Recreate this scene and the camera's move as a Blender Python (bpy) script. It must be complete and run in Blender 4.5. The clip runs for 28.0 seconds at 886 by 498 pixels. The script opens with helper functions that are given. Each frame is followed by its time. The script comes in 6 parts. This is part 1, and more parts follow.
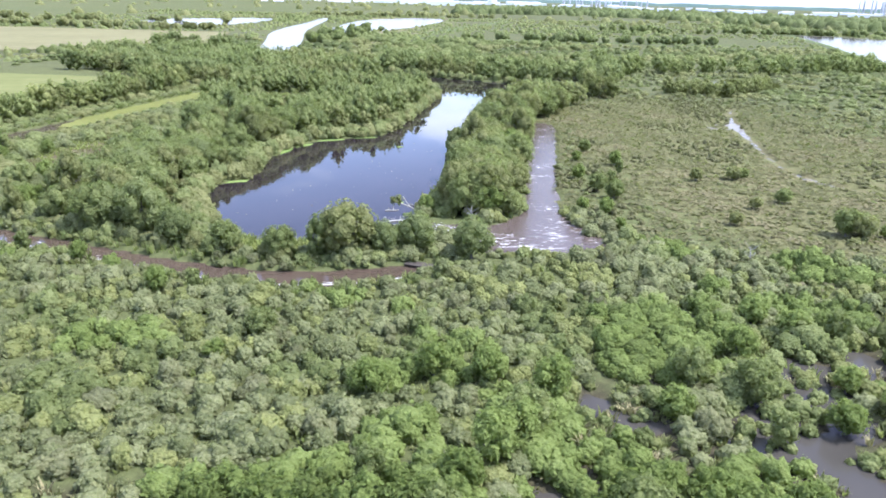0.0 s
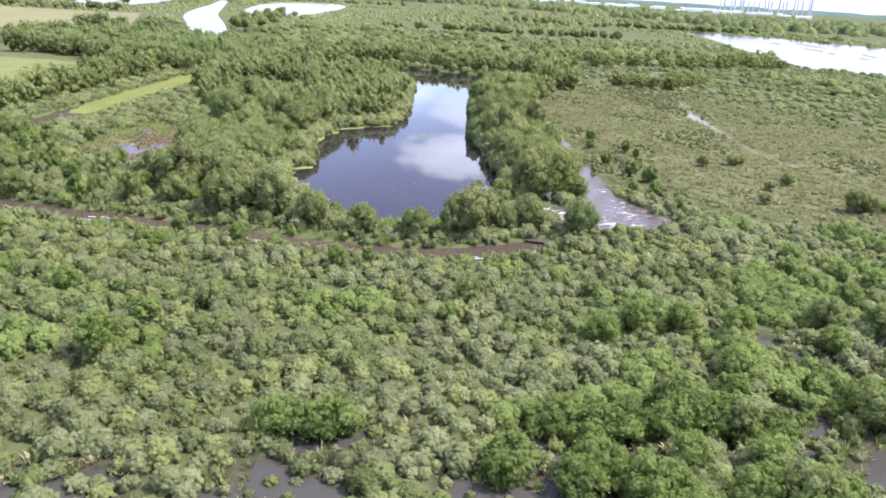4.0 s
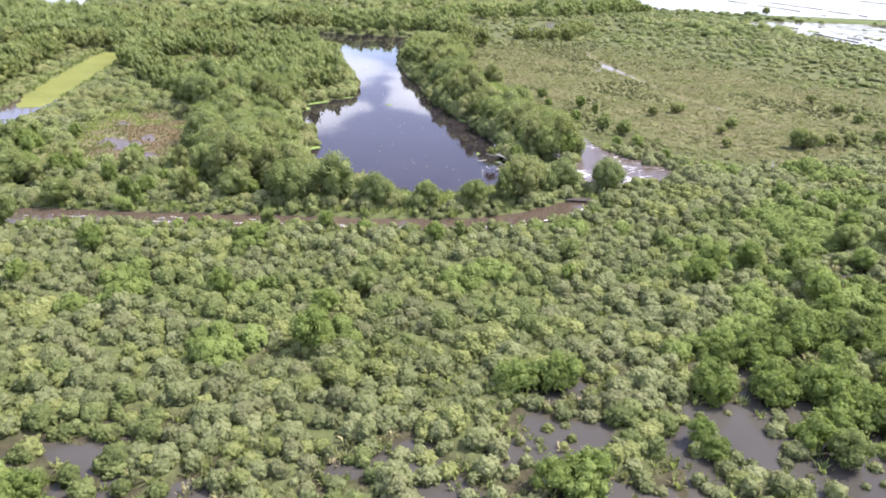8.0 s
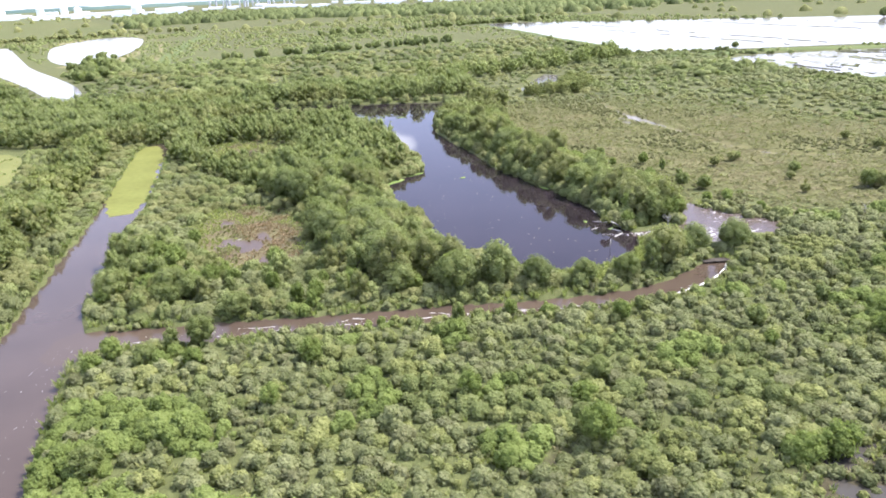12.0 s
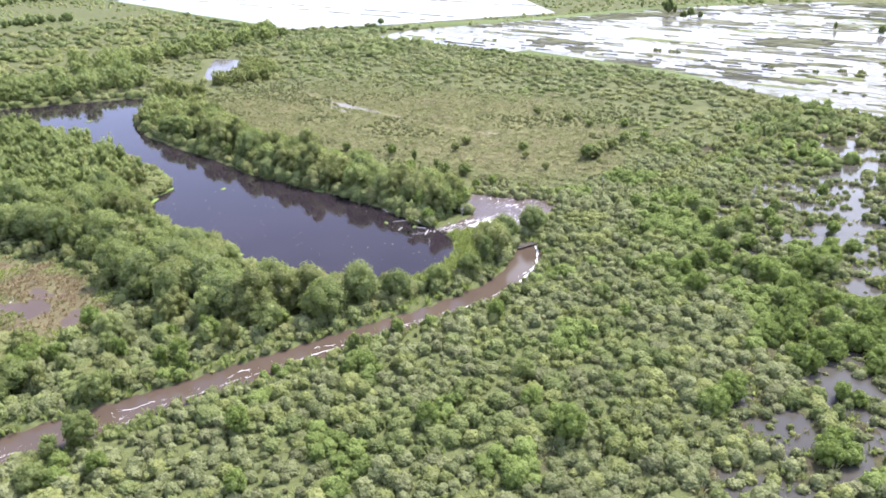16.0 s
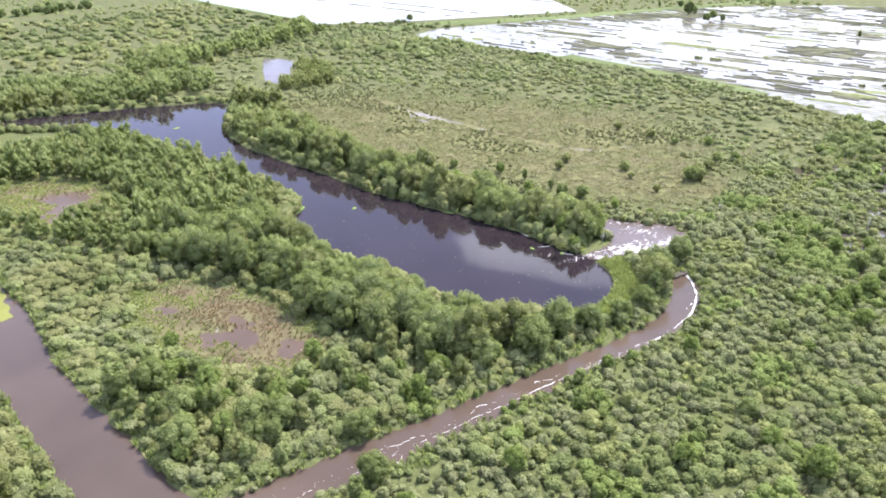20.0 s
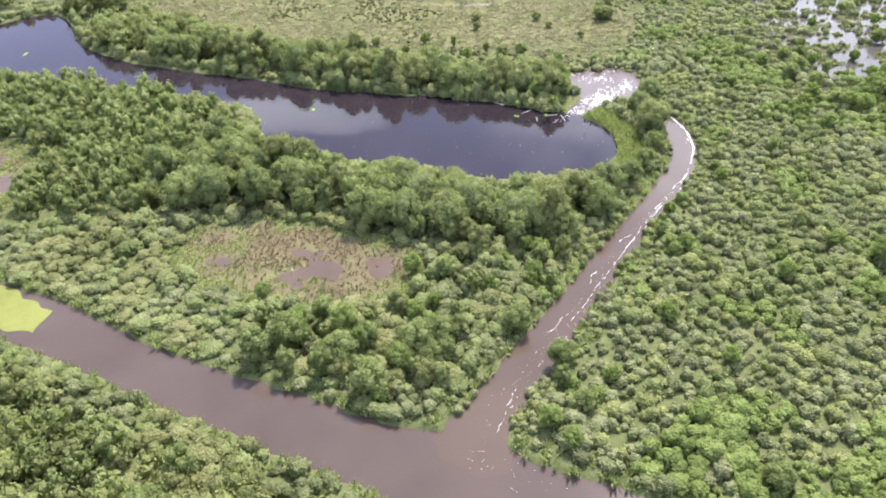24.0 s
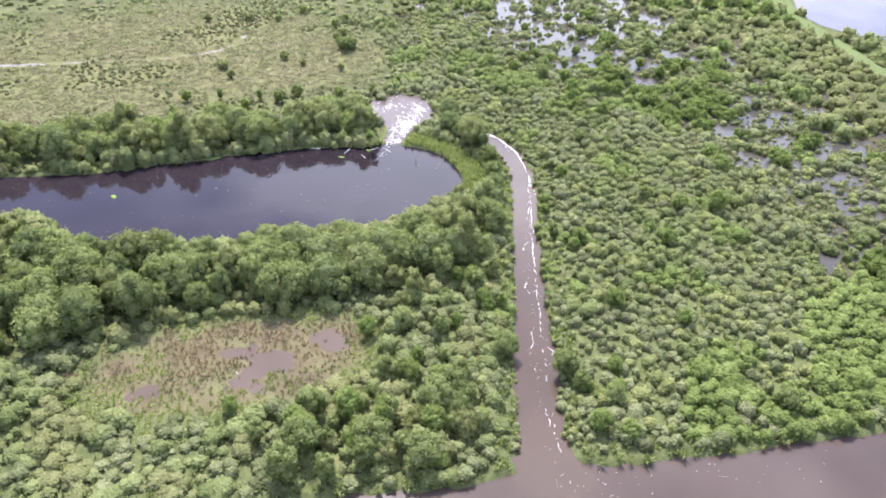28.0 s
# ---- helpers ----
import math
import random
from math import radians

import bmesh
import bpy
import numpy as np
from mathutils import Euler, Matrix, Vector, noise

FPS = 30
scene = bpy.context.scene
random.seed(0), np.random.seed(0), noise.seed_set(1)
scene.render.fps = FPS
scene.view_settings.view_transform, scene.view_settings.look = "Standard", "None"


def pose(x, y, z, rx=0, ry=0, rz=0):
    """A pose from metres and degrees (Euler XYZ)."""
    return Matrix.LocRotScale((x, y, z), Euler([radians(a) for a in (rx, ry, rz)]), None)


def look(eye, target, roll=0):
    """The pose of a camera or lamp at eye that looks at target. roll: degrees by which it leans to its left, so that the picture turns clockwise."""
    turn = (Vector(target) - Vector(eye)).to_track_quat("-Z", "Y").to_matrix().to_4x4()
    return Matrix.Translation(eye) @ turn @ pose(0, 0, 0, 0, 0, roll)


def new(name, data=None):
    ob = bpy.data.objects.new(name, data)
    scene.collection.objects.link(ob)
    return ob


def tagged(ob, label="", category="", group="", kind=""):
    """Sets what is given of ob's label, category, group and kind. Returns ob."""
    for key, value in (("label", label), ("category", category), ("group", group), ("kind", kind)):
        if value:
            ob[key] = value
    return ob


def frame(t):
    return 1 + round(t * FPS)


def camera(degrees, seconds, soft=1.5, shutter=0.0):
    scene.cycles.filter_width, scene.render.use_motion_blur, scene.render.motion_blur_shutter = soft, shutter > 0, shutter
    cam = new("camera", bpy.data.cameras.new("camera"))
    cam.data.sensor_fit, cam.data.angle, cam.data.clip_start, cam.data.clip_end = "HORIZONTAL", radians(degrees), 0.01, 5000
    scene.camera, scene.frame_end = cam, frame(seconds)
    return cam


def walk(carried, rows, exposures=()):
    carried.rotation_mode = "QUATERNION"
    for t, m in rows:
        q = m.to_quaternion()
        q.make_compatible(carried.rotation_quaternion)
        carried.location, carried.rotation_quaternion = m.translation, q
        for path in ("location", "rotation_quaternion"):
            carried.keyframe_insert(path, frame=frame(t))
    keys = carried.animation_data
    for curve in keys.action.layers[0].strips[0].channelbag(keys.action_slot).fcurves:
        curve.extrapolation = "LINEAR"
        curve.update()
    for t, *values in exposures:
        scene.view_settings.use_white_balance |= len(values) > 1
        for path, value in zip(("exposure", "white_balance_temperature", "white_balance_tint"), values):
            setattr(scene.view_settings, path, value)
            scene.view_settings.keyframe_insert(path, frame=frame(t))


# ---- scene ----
cam = camera(60.28, 28.0, 1.75, 0.15)
# seconds, x, y, z, yaw, pitch, roll
PATH = [
    (0.0, -1.41, 1.50, 27.24, -1.11, -18.42, -1.48),
    (0.5, -4.80, -1.74, 27.42, -1.94, -17.49, -0.59),
    (1.0, -8.52, -3.36, 27.70, -2.02, -17.64, -0.69),
    (1.5, -12.21, -4.38, 27.95, -1.21, -17.93, 0.26),
    (2.0, -15.92, -5.92, 28.18, -0.20, -18.47, 0.64),
    (2.5, -19.33, -6.62, 28.19, -5.55, -19.55, 1.01),
    (4.5, -33.01, -5.94, 28.76, -10.64, -18.86, -3.18),
    (5.0, -36.63, -6.34, 29.26, -12.51, -17.90, -0.66),
    (5.5, -40.02, -6.49, 29.75, -15.63, -18.21, -0.61),
    (6.0, -43.33, -6.51, 30.28, -17.78, -17.83, -1.50),
    (6.5, -46.66, -6.40, 30.82, -19.67, -17.93, -1.00),
    (7.0, -50.09, -6.02, 31.28, -20.41, -18.72, -1.20),
    (7.5, -53.18, -5.91, 31.79, -23.53, -20.03, 0.55),
    (8.0, -56.58, -5.89, 32.35, -22.39, -22.22, -1.84),
    (8.5, -60.10, -5.89, 32.89, -24.38, -24.12, -1.67),
    (9.0, -63.24, -5.11, 33.47, -25.88, -22.80, -0.97),
    (9.5, -66.09, -4.02, 34.07, -27.28, -22.22, -0.96),
    (10.0, -69.06, -2.96, 34.71, -31.59, -22.58, 0.14),
    (10.5, -72.79, -2.24, 35.61, -37.80, -23.22, 0.53),
    (11.0, -75.80, -0.18, 36.40, -33.01, -21.79, 0.40),
    (11.5, -78.26, 1.91, 37.25, -28.77, -18.56, 1.68),
    (13.5, -93.37, 8.12, 42.83, -26.57, -21.82, 2.22),
    (14.0, -94.47, 11.83, 42.82, -38.37, -22.25, 2.26),
    (14.5, -95.67, 15.25, 42.89, -49.00, -22.70, 1.37),
    (15.0, -97.69, 18.36, 43.60, -52.36, -22.15, 0.89),
    (15.5, -99.98, 21.08, 44.61, -53.55, -21.70, 0.24),
    (16.0, -102.46, 23.60, 45.98, -55.85, -22.12, 0.91),
    (16.5, -104.99, 25.95, 47.43, -58.54, -22.81, 0.79),
    (17.0, -107.34, 28.52, 48.76, -60.74, -23.42, 0.01),
    (17.5, -109.79, 31.88, 49.74, -59.09, -23.51, 0.61),
    (18.0, -112.18, 35.26, 50.83, -57.06, -23.13, 0.43),
    (18.5, -114.75, 38.53, 52.15, -54.90, -22.95, -0.31),
    (19.0, -117.46, 41.67, 53.43, -55.23, -23.06, 0.32),
    (19.5, -119.92, 44.79, 54.52, -56.69, -23.54, 0.58),
    (20.0, -122.13, 48.17, 55.57, -57.54, -23.45, -0.51),
    (20.5, -124.70, 51.73, 56.46, -58.39, -23.85, -0.48),
    (22.5, -133.36, 72.66, 61.48, -67.66, -30.69, 0.29),
    (23.0, -134.97, 76.97, 61.68, -69.10, -33.99, -1.21),
    (23.5, -136.18, 81.71, 61.97, -71.94, -35.65, -0.26),
    (24.0, -136.89, 86.19, 62.70, -78.02, -34.91, 2.66),
    (24.5, -137.52, 90.64, 63.97, -85.58, -34.06, 1.24),
    (25.0, -138.37, 95.60, 65.32, -89.60, -32.65, -0.04),
    (25.5, -138.39, 100.90, 66.22, -92.96, -32.66, -0.35),
    (26.0, -137.96, 106.15, 66.75, -97.06, -33.30, -0.71),
    (26.5, -137.45, 111.30, 67.09, -101.30, -33.37, -0.90),
    (27.0, -136.17, 115.99, 66.90, -101.96, -34.59, -1.26),
    (27.5, -134.25, 120.35, 66.58, -105.07, -35.03, 1.27),
    (28.0, -132.23, 124.99, 66.40, -108.45, -34.30, 0.38),
]
walk(cam, [(t, pose(x, y, z, 90 + pitch, roll, yaw)) for t, x, y, z, yaw, pitch, roll in PATH],
     exposures=[(0.0, 2.54, 5360, 15), (2.0, 2.50, 5500, 16), (5.0, 2.46, 5700, 16), (8.0, 2.61, 5920, 16), (10.0, 2.66, 5940, 15), (14.0, 2.67, 5860, 15), (17.0, 2.75, 5740, 15), (23.0, 2.78, 5920, 14.5), (25.0, 2.80, 5820, 15), (28.0, 2.80, 5680, 17)])

# ---- world, sun, exposure ----
SUN_AZ, SUN_EL = radians(-100.0), radians(57.0)  # heading west of +y, height
sun_dir = Vector((-math.sin(SUN_AZ) * math.cos(SUN_EL), math.cos(SUN_AZ) * math.cos(SUN_EL), math.sin(SUN_EL)))
sun_data = bpy.data.lights.new("sun", "SUN")
sun_data.energy, sun_data.angle, sun_data.color = 2.1, radians(2.0), (1.0, 0.93, 0.82)
sun = new("sun", sun_data)
sun.matrix_world = look(sun_dir * 300, (0, 0, 0))


def nodes_of(tree):
    tree.nodes.clear()

    def add(kind, **sockets):
        n = tree.nodes.new(kind)
        for key, value in sockets.items():
            socket = n.inputs[int(key[1:])] if key[0] == "i" and key[1:].isdigit() else n.inputs[key.replace("_", " ")]
            if isinstance(value, bpy.types.NodeSocket):
                tree.links.new(value, socket)
            else:
                socket.default_value = value
        return n
    return add


def math_node(add, op, a, b=0.0, c=0.0):
    n = add("ShaderNodeMath", i0=a, i1=b, i2=c)
    n.operation = op
    return n.outputs[0]


def ramp(add, fac, stops):
    n = add("ShaderNodeValToRGB", Fac=fac)
    el = n.color_ramp.elements
    while len(el) < len(stops):
        el.new(0.5)
    for e, (p, c) in zip(el, stops):
        e.position, e.color = p, (*c, 1.0) if len(c) == 3 else c
    return n.outputs[0]


def mixed(add, fac, a, b, blend="MIX"):
    n = add("ShaderNodeMix")
    n.data_type, n.blend_type = "RGBA", blend
    for socket, value in ((n.inputs[0], fac), (n.inputs[6], a), (n.inputs[7], b)):
        if isinstance(value, bpy.types.NodeSocket):
            n.id_data.links.new(value, socket)
        else:
            socket.default_value = value if not isinstance(value, tuple) or len(value) == 4 else (*value, 1.0)
    return n.outputs[2]


world = bpy.data.worlds.new("sky")
scene.world = world
world.use_nodes = True
add = nodes_of(world.node_tree)
sky = add("ShaderNodeTexSky")
sky.sky_type, sky.sun_disc = "NISHITA", False
sky.sun_elevation, sky.sun_rotation = SUN_EL, -SUN_AZ
sky.air_density, sky.dust_density, sky.ozone_density = 1.0, 0.4, 3.0
coord = add("ShaderNodeTexCoord")
split = add("ShaderNodeSeparateXYZ", Vector=coord.outputs["Generated"])
up = math_node(add, "MAXIMUM", split.outputs[2], 0.02)
lift = math_node(add, "ADD", up, 0.12)
flat_x, flat_y = math_node(add, "DIVIDE", split.outputs[0], lift), math_node(add, "DIVIDE", split.outputs[1], lift)
flat = add("ShaderNodeCombineXYZ", X=flat_x, Y=flat_y, Z=0.0)
drifted = add("ShaderNodeMapping", Vector=flat.outputs[0], Rotation=(0.0, 0.0, 0.08))
cumulus = add("ShaderNodeTexNoise", Vector=drifted.outputs[0], Scale=1.0, Detail=8.0, Roughness=0.5)
east = math_node(add, "MULTIPLY", math_node(add, "MAXIMUM", math_node(add, "SUBTRACT", split.outputs[0], 0.55), 0.0), 0.75)
low = math_node(add, "MULTIPLY", math_node(add, "SUBTRACT", math_node(add, "ADD", 0.165, east), up), 1.6)
heap = math_node(add, "ADD", cumulus.outputs[0], math_node(add, "MAXIMUM", low, -0.06))
cloud = ramp(add, heap, [(0.49, (0, 0, 0)), (0.575, (1, 1, 1))])


def puff(cx, cy, wide, deep):
    """One heap of cumulus on the cloud layer, 0 to 1, seen in the direction (cx, cy) of its plan."""
    a = math_node(add, "DIVIDE", math_node(add, "SUBTRACT", flat_x, cx), wide)
    b = math_node(add, "DIVIDE", math_node(add, "SUBTRACT", flat_y, cy), deep)
    d = math_node(add, "ADD", math_node(add, "MULTIPLY", a, a), math_node(add, "MULTIPLY", b, b))
    return math_node(add, "POWER", 2.718, math_node(add, "MULTIPLY", d, -1.0))


# the clouds over the north-east: a bank of cumulus over the far pond, one bright heap farther east, and blue between them
billow = add("ShaderNodeTexNoise", Vector=flat.outputs[0], Scale=3.2, Detail=7.0, Roughness=0.58)
heaps = 0.0
for cx, cy, wide, deep in ((0.62, 2.95, 0.30, 0.33), (0.86, 3.55, 0.34, 0.5), (0.14, 3.5, 0.20, 0.35), (1.16, 2.95, 0.20, 0.40), (1.585, 0.74, 0.11, 0.27)):
    heaps = math_node(add, "MAXIMUM", heaps, puff(cx, cy, wide, deep))
cumuli = math_node(add, "ADD", heaps, math_node(add, "MULTIPLY", math_node(add, "SUBTRACT", billow.outputs[0], 0.5), 1.5))
cumuli = ramp(add, cumuli, [(0.46, (0, 0, 0)), (0.62, (0.7, 0.7, 0.7)), (0.95, (1, 1, 1))])
open_sky = math_node(add, "MINIMUM", math_node(add, "MULTIPLY", puff(1.4, 2.0, 1.6, 1.55), 1.9), 1.0)
cloud = mixed(add, open_sky, cloud, cumuli)
veil = mixed(add, 0.6, sky.outputs[0], (1.5, 1.42, 1.62, 1.0))
veil = mixed(add, math_node(add, "MULTIPLY", open_sky, 0.75), veil, (0.92, 0.95, 1.38, 1.0))
bank_light = mixed(add, math_node(add, "MINIMUM", math_node(add, "MULTIPLY", up, 1.45), 1.0), (1.3, 1.36, 1.48, 1.0), (8.8, 8.8, 8.9, 1.0))
bank_light = mixed(add, math_node(add, "MULTIPLY", open_sky, 0.8), bank_light, (3.5, 3.5, 3.7, 1.0))
sheet = mixed(add, cloud, veil, bank_light)
back = add("ShaderNodeBackground", Color=sheet, Strength=0.15)
out = add("ShaderNodeOutputWorld", Surface=back.outputs[0])


# ---- materials ----
def material(name):
    m = bpy.data.materials.new(name)
    m.use_nodes = True
    return m, nodes_of(m.node_tree)


def finish(add, shader):
    add("ShaderNodeOutputMaterial", Surface=shader)


def object_coord(add):
    return add("ShaderNodeTexCoord").outputs["Object"]


def position(add):
    return add("ShaderNodeNewGeometry").outputs["Position"]


def leaf_material(name, dark, mid, light, glow=0.25, depth=0.13):
    """Foliage: colour varies leaf by leaf, plant by plant and in broad drifts over the land."""
    m, add = material(name)
    info = add("ShaderNodeObjectInfo")
    tint = add("ShaderNodeAttribute")
    tint.attribute_name = "tint"
    island = add("ShaderNodeNewGeometry")
    drift = add("ShaderNodeTexNoise", Vector=island.outputs["Position"], Scale=0.06, Detail=3.0)
    a = math_node(add, "MULTIPLY", tint.outputs["Fac"], 0.42)
    b = math_node(add, "MULTIPLY_ADD", info.outputs["Random"], 0.30, a)
    c = math_node(add, "MULTIPLY_ADD", island.outputs["Random Per Island"], 0.28, b)
    d = math_node(add, "MULTIPLY_ADD", drift.outputs[0], 0.55, c)
    tuft_grain = add("ShaderNodeTexNoise", Vector=island.outputs["Position"], Scale=6.5, Detail=3.0, Roughness=0.7)
    clump = add("ShaderNodeTexVoronoi", Vector=island.outputs["Position"], Scale=3.4, Randomness=1.0)
    shade = add("ShaderNodeSeparateColor", Color=clump.outputs["Color"])
    own = math_node(add, "MULTIPLY_ADD", shade.outputs[0], 0.20, math_node(add, "SUBTRACT", d, 0.68))
    e = math_node(add, "MULTIPLY_ADD", tuft_grain.outputs[0], 0.9, own)
    col = ramp(add, e, [(0.1, dark), (0.5, mid), (0.95, light)])
    height = math_node(add, "MULTIPLY_ADD", clump.outputs["Distance"], -1.6, tuft_grain.outputs[0])
    relief = add("ShaderNodeBump", Strength=1.0, Distance=depth, Height=height)
    body = add("ShaderNodeBsdfPrincipled", Base_Color=col, Roughness=0.75, Normal=relief.outputs[0])
    body.inputs["Specular IOR Level"].default_value = 0.15
    thin = add("ShaderNodeBsdfTranslucent", Normal=relief.outputs[0], Color=mixed(add, 0.5, col, (0.25, 0.33, 0.06)))
    both = add("ShaderNodeMixShader", Fac=glow, i1=body.outputs[0], i2=thin.outputs[0])
    finish(add, both.outputs[0])
    return m


def bark_material(name, dark, light):
    m, add = material(name)
    co = object_coord(add)
    n = add("ShaderNodeTexNoise", Vector=co, Scale=6.0, Detail=5.0)
    w = add("ShaderNodeTexNoise", Vector=co, Scale=0.9, Detail=2.0)
    col = mixed(add, math_node(add, "MULTIPLY", w.outputs[0], 0.5), ramp(add, n.outputs[0], [(0.3, dark), (0.7, light)]), (0.12, 0.13, 0.09))
    bump = add("ShaderNodeBump", Strength=0.5, Distance=0.03, Height=n.outputs[0])
    finish(add, add("ShaderNodeBsdfPrincipled", Base_Color=col, Roughness=0.9, Normal=bump.outputs[0]).outputs[0])
    return m


PALE_LEAF = leaf_material("pale_shrub_leaves", (0.084, 0.094, 0.040), (0.170, 0.184, 0.077), (0.298, 0.304, 0.143), 0.56)
DULL_LEAF = leaf_material("dull_shrub_leaves", (0.090, 0.092, 0.045), (0.176, 0.178, 0.084), (0.285, 0.282, 0.138), 0.56)
YELLOW_LEAF = leaf_material("yellow_shrub_leaves", (0.092, 0.106, 0.036), (0.192, 0.207, 0.070), (0.315, 0.322, 0.118), 0.56)
GREEN_LEAF = leaf_material("green_leaves", (0.084, 0.100, 0.035), (0.172, 0.197, 0.068), (0.278, 0.300, 0.116), 0.56)
BRIGHT_LEAF = leaf_material("bright_leaves", (0.090, 0.112, 0.031), (0.174, 0.216, 0.057), (0.274, 0.322, 0.098), 0.56)
DARK_LEAF = leaf_material("dark_leaves", (0.081, 0.095, 0.039), (0.158, 0.183, 0.069), (0.261, 0.283, 0.113), 0.56)
OLIVE_LEAF = leaf_material("olive_leaves", (0.092, 0.099, 0.038), (0.184, 0.190, 0.070), (0.294, 0.291, 0.121), 0.56)
LIME_LEAF = leaf_material("lime_leaves", (0.115, 0.138, 0.032), (0.215, 0.240, 0.064), (0.318, 0.335, 0.105), 0.38, 0.08)
STRAW_LEAF = leaf_material("straw_grass", (0.145, 0.130, 0.058), (0.250, 0.220, 0.106), (0.372, 0.313, 0.174), 0.25)
RUST_LEAF = leaf_material("rusty_grass", (0.125, 0.080, 0.048), (0.205, 0.135, 0.080), (0.285, 0.200, 0.122), 0.25, 0.05)
MEADOW_LEAF = leaf_material("meadow_herbs", (0.083, 0.080, 0.037), (0.124, 0.117, 0.053), (0.168, 0.155, 0.073), 0.38, 0.04)
DRY_MEADOW_LEAF = leaf_material("dry_meadow_grass", (0.100, 0.089, 0.042), (0.143, 0.125, 0.061), (0.186, 0.161, 0.083), 0.30, 0.04)
BARK = bark_material("grey_bark", (0.06, 0.05, 0.04), (0.20, 0.18, 0.15))
DEADWOOD = bark_material("dead_wood", (0.18, 0.16, 0.14), (0.42, 0.40, 0.36))


def ground_material():
    m, add = material("marsh_ground")
    where = position(add)
    meadow = add("ShaderNodeAttribute")
    meadow.attribute_name = "meadow"
    mud = add("ShaderNodeAttribute")
    mud.attribute_name = "mud"
    fine = add("ShaderNodeTexNoise", Vector=where, Scale=1.6, Detail=8.0, Roughness=0.7)
    wide = add("ShaderNodeTexNoise", Vector=where, Scale=0.035, Detail=6.0, Roughness=0.6)
    mid = add("ShaderNodeTexNoise", Vector=where, Scale=0.22, Detail=6.0, Roughness=0.62)
    base = ramp(add, fine.outputs[0], [(0.25, (0.038, 0.042, 0.017)), (0.5, (0.070, 0.077, 0.030)), (0.75, (0.112, 0.120, 0.048))])
    herbs = add("ShaderNodeTexNoise", Vector=where, Scale=0.75, Detail=5.0, Roughness=0.65)
    sward = ramp(add, herbs.outputs[0], [(0.3, (0.072, 0.067, 0.029)), (0.48, (0.096, 0.090, 0.039)), (0.62, (0.114, 0.105, 0.048)), (0.75, (0.128, 0.118, 0.056))])
    lush = ramp(add, herbs.outputs[0], [(0.3, (0.056, 0.064, 0.022)), (0.7, (0.122, 0.132, 0.048))])
    patch = ramp(add, mid.outputs[0], [(0.42, (0, 0, 0)), (0.62, (1, 1, 1))])
    grass = mixed(add, math_node(add, "MULTIPLY", patch, 0.55), sward, lush)
    broad = ramp(add, wide.outputs[0], [(0.35, (0, 0, 0)), (0.6, (1, 1, 1))])
    rest = mixed(add, math_node(add, "MULTIPLY", broad, 0.35), base, lush)
    col = mixed(add, meadow.outputs["Fac"], rest, grass)
    dirt = ramp(add, mid.outputs[0], [(0.34, (0.070, 0.054, 0.032)), (0.52, (0.096, 0.082, 0.042)), (0.66, (0.104, 0.104, 0.044))])
    col = mixed(add, mud.outputs["Fac"], col, dirt)
    cover = add("ShaderNodeAttribute")
    cover.attribute_name = "scrub"
    far_scrub = ramp(add, mid.outputs[0], [(0.35, (0.044, 0.049, 0.022)), (0.55, (0.078, 0.080, 0.035)), (0.7, (0.114, 0.110, 0.050))])
    col = mixed(add, cover.outputs["Fac"], col, far_scrub)
    wet = add("ShaderNodeAttribute")
    wet.attribute_name = "wet"
    silt = ramp(add, fine.outputs[0], [(0.3, (0.030, 0.026, 0.016)), (0.55, (0.052, 0.045, 0.026)), (0.72, (0.070, 0.070, 0.030))])
    col = mixed(add, wet.outputs["Fac"], col, silt)
    bump = add("ShaderNodeBump", Strength=0.8, Distance=0.25, Height=fine.outputs[0])
    soil = add("ShaderNodeBsdfPrincipled", Base_Color=col, Roughness=0.95, Normal=bump.outputs[0])
    soil.inputs["Specular IOR Level"].default_value = 0.05
    finish(add, soil.outputs[0])
    return m


def water_material(name, body, scale=0.5, rough=0.04, bump=0.06, gloss=0.5):
    m, add = material(name)
    where = position(add)
    wide = add("ShaderNodeTexNoise", Vector=where, Scale=0.08, Detail=3.0)
    chop = add("ShaderNodeTexNoise", Vector=where, Scale=scale, Detail=4.0)
    col = mixed(add, ramp(add, wide.outputs[0], [(0.3, (0, 0, 0)), (0.7, (1, 1, 1))]), (*[v * 0.85 for v in body], 1.0), (*[v * 1.15 for v in body], 1.0))
    relief = add("ShaderNodeBump", Strength=bump, Distance=0.1, Height=chop.outputs[0])
    p = add("ShaderNodeBsdfPrincipled", Base_Color=col, Roughness=rough, IOR=1.333, Normal=relief.outputs[0])
    p.inputs["Specular IOR Level"].default_value = gloss
    finish(add, p.outputs[0])
    return m


POND_WATER = water_material("dark_pond_water", (0.015, 0.011, 0.013), 0.35, 0.03, 0.03, 0.27)
MUD_WATER = water_material("brown_creek_water", (0.056, 0.040, 0.029), 0.9, 0.10, 0.10, 0.32)
CANAL_WATER = water_material("brown_canal_water", (0.052, 0.038, 0.030), 0.5, 0.08, 0.06, 0.30)
MARSH_WATER = water_material("grey_marsh_water", (0.046, 0.041, 0.034), 0.8, 0.12, 0.08, 0.22)
POOL_WATER = water_material("brown_pool_water", (0.070, 0.050, 0.038), 0.9, 0.22, 0.10, 0.14)
STREAM_WATER = water_material("dull_stream_water", (0.125, 0.112, 0.092), 0.8, 0.25, 0.10, 0.16)
FIELD_WATER = water_material("flood_water", (0.080, 0.070, 0.066), 0.3, 0.12, 0.10, 0.145)
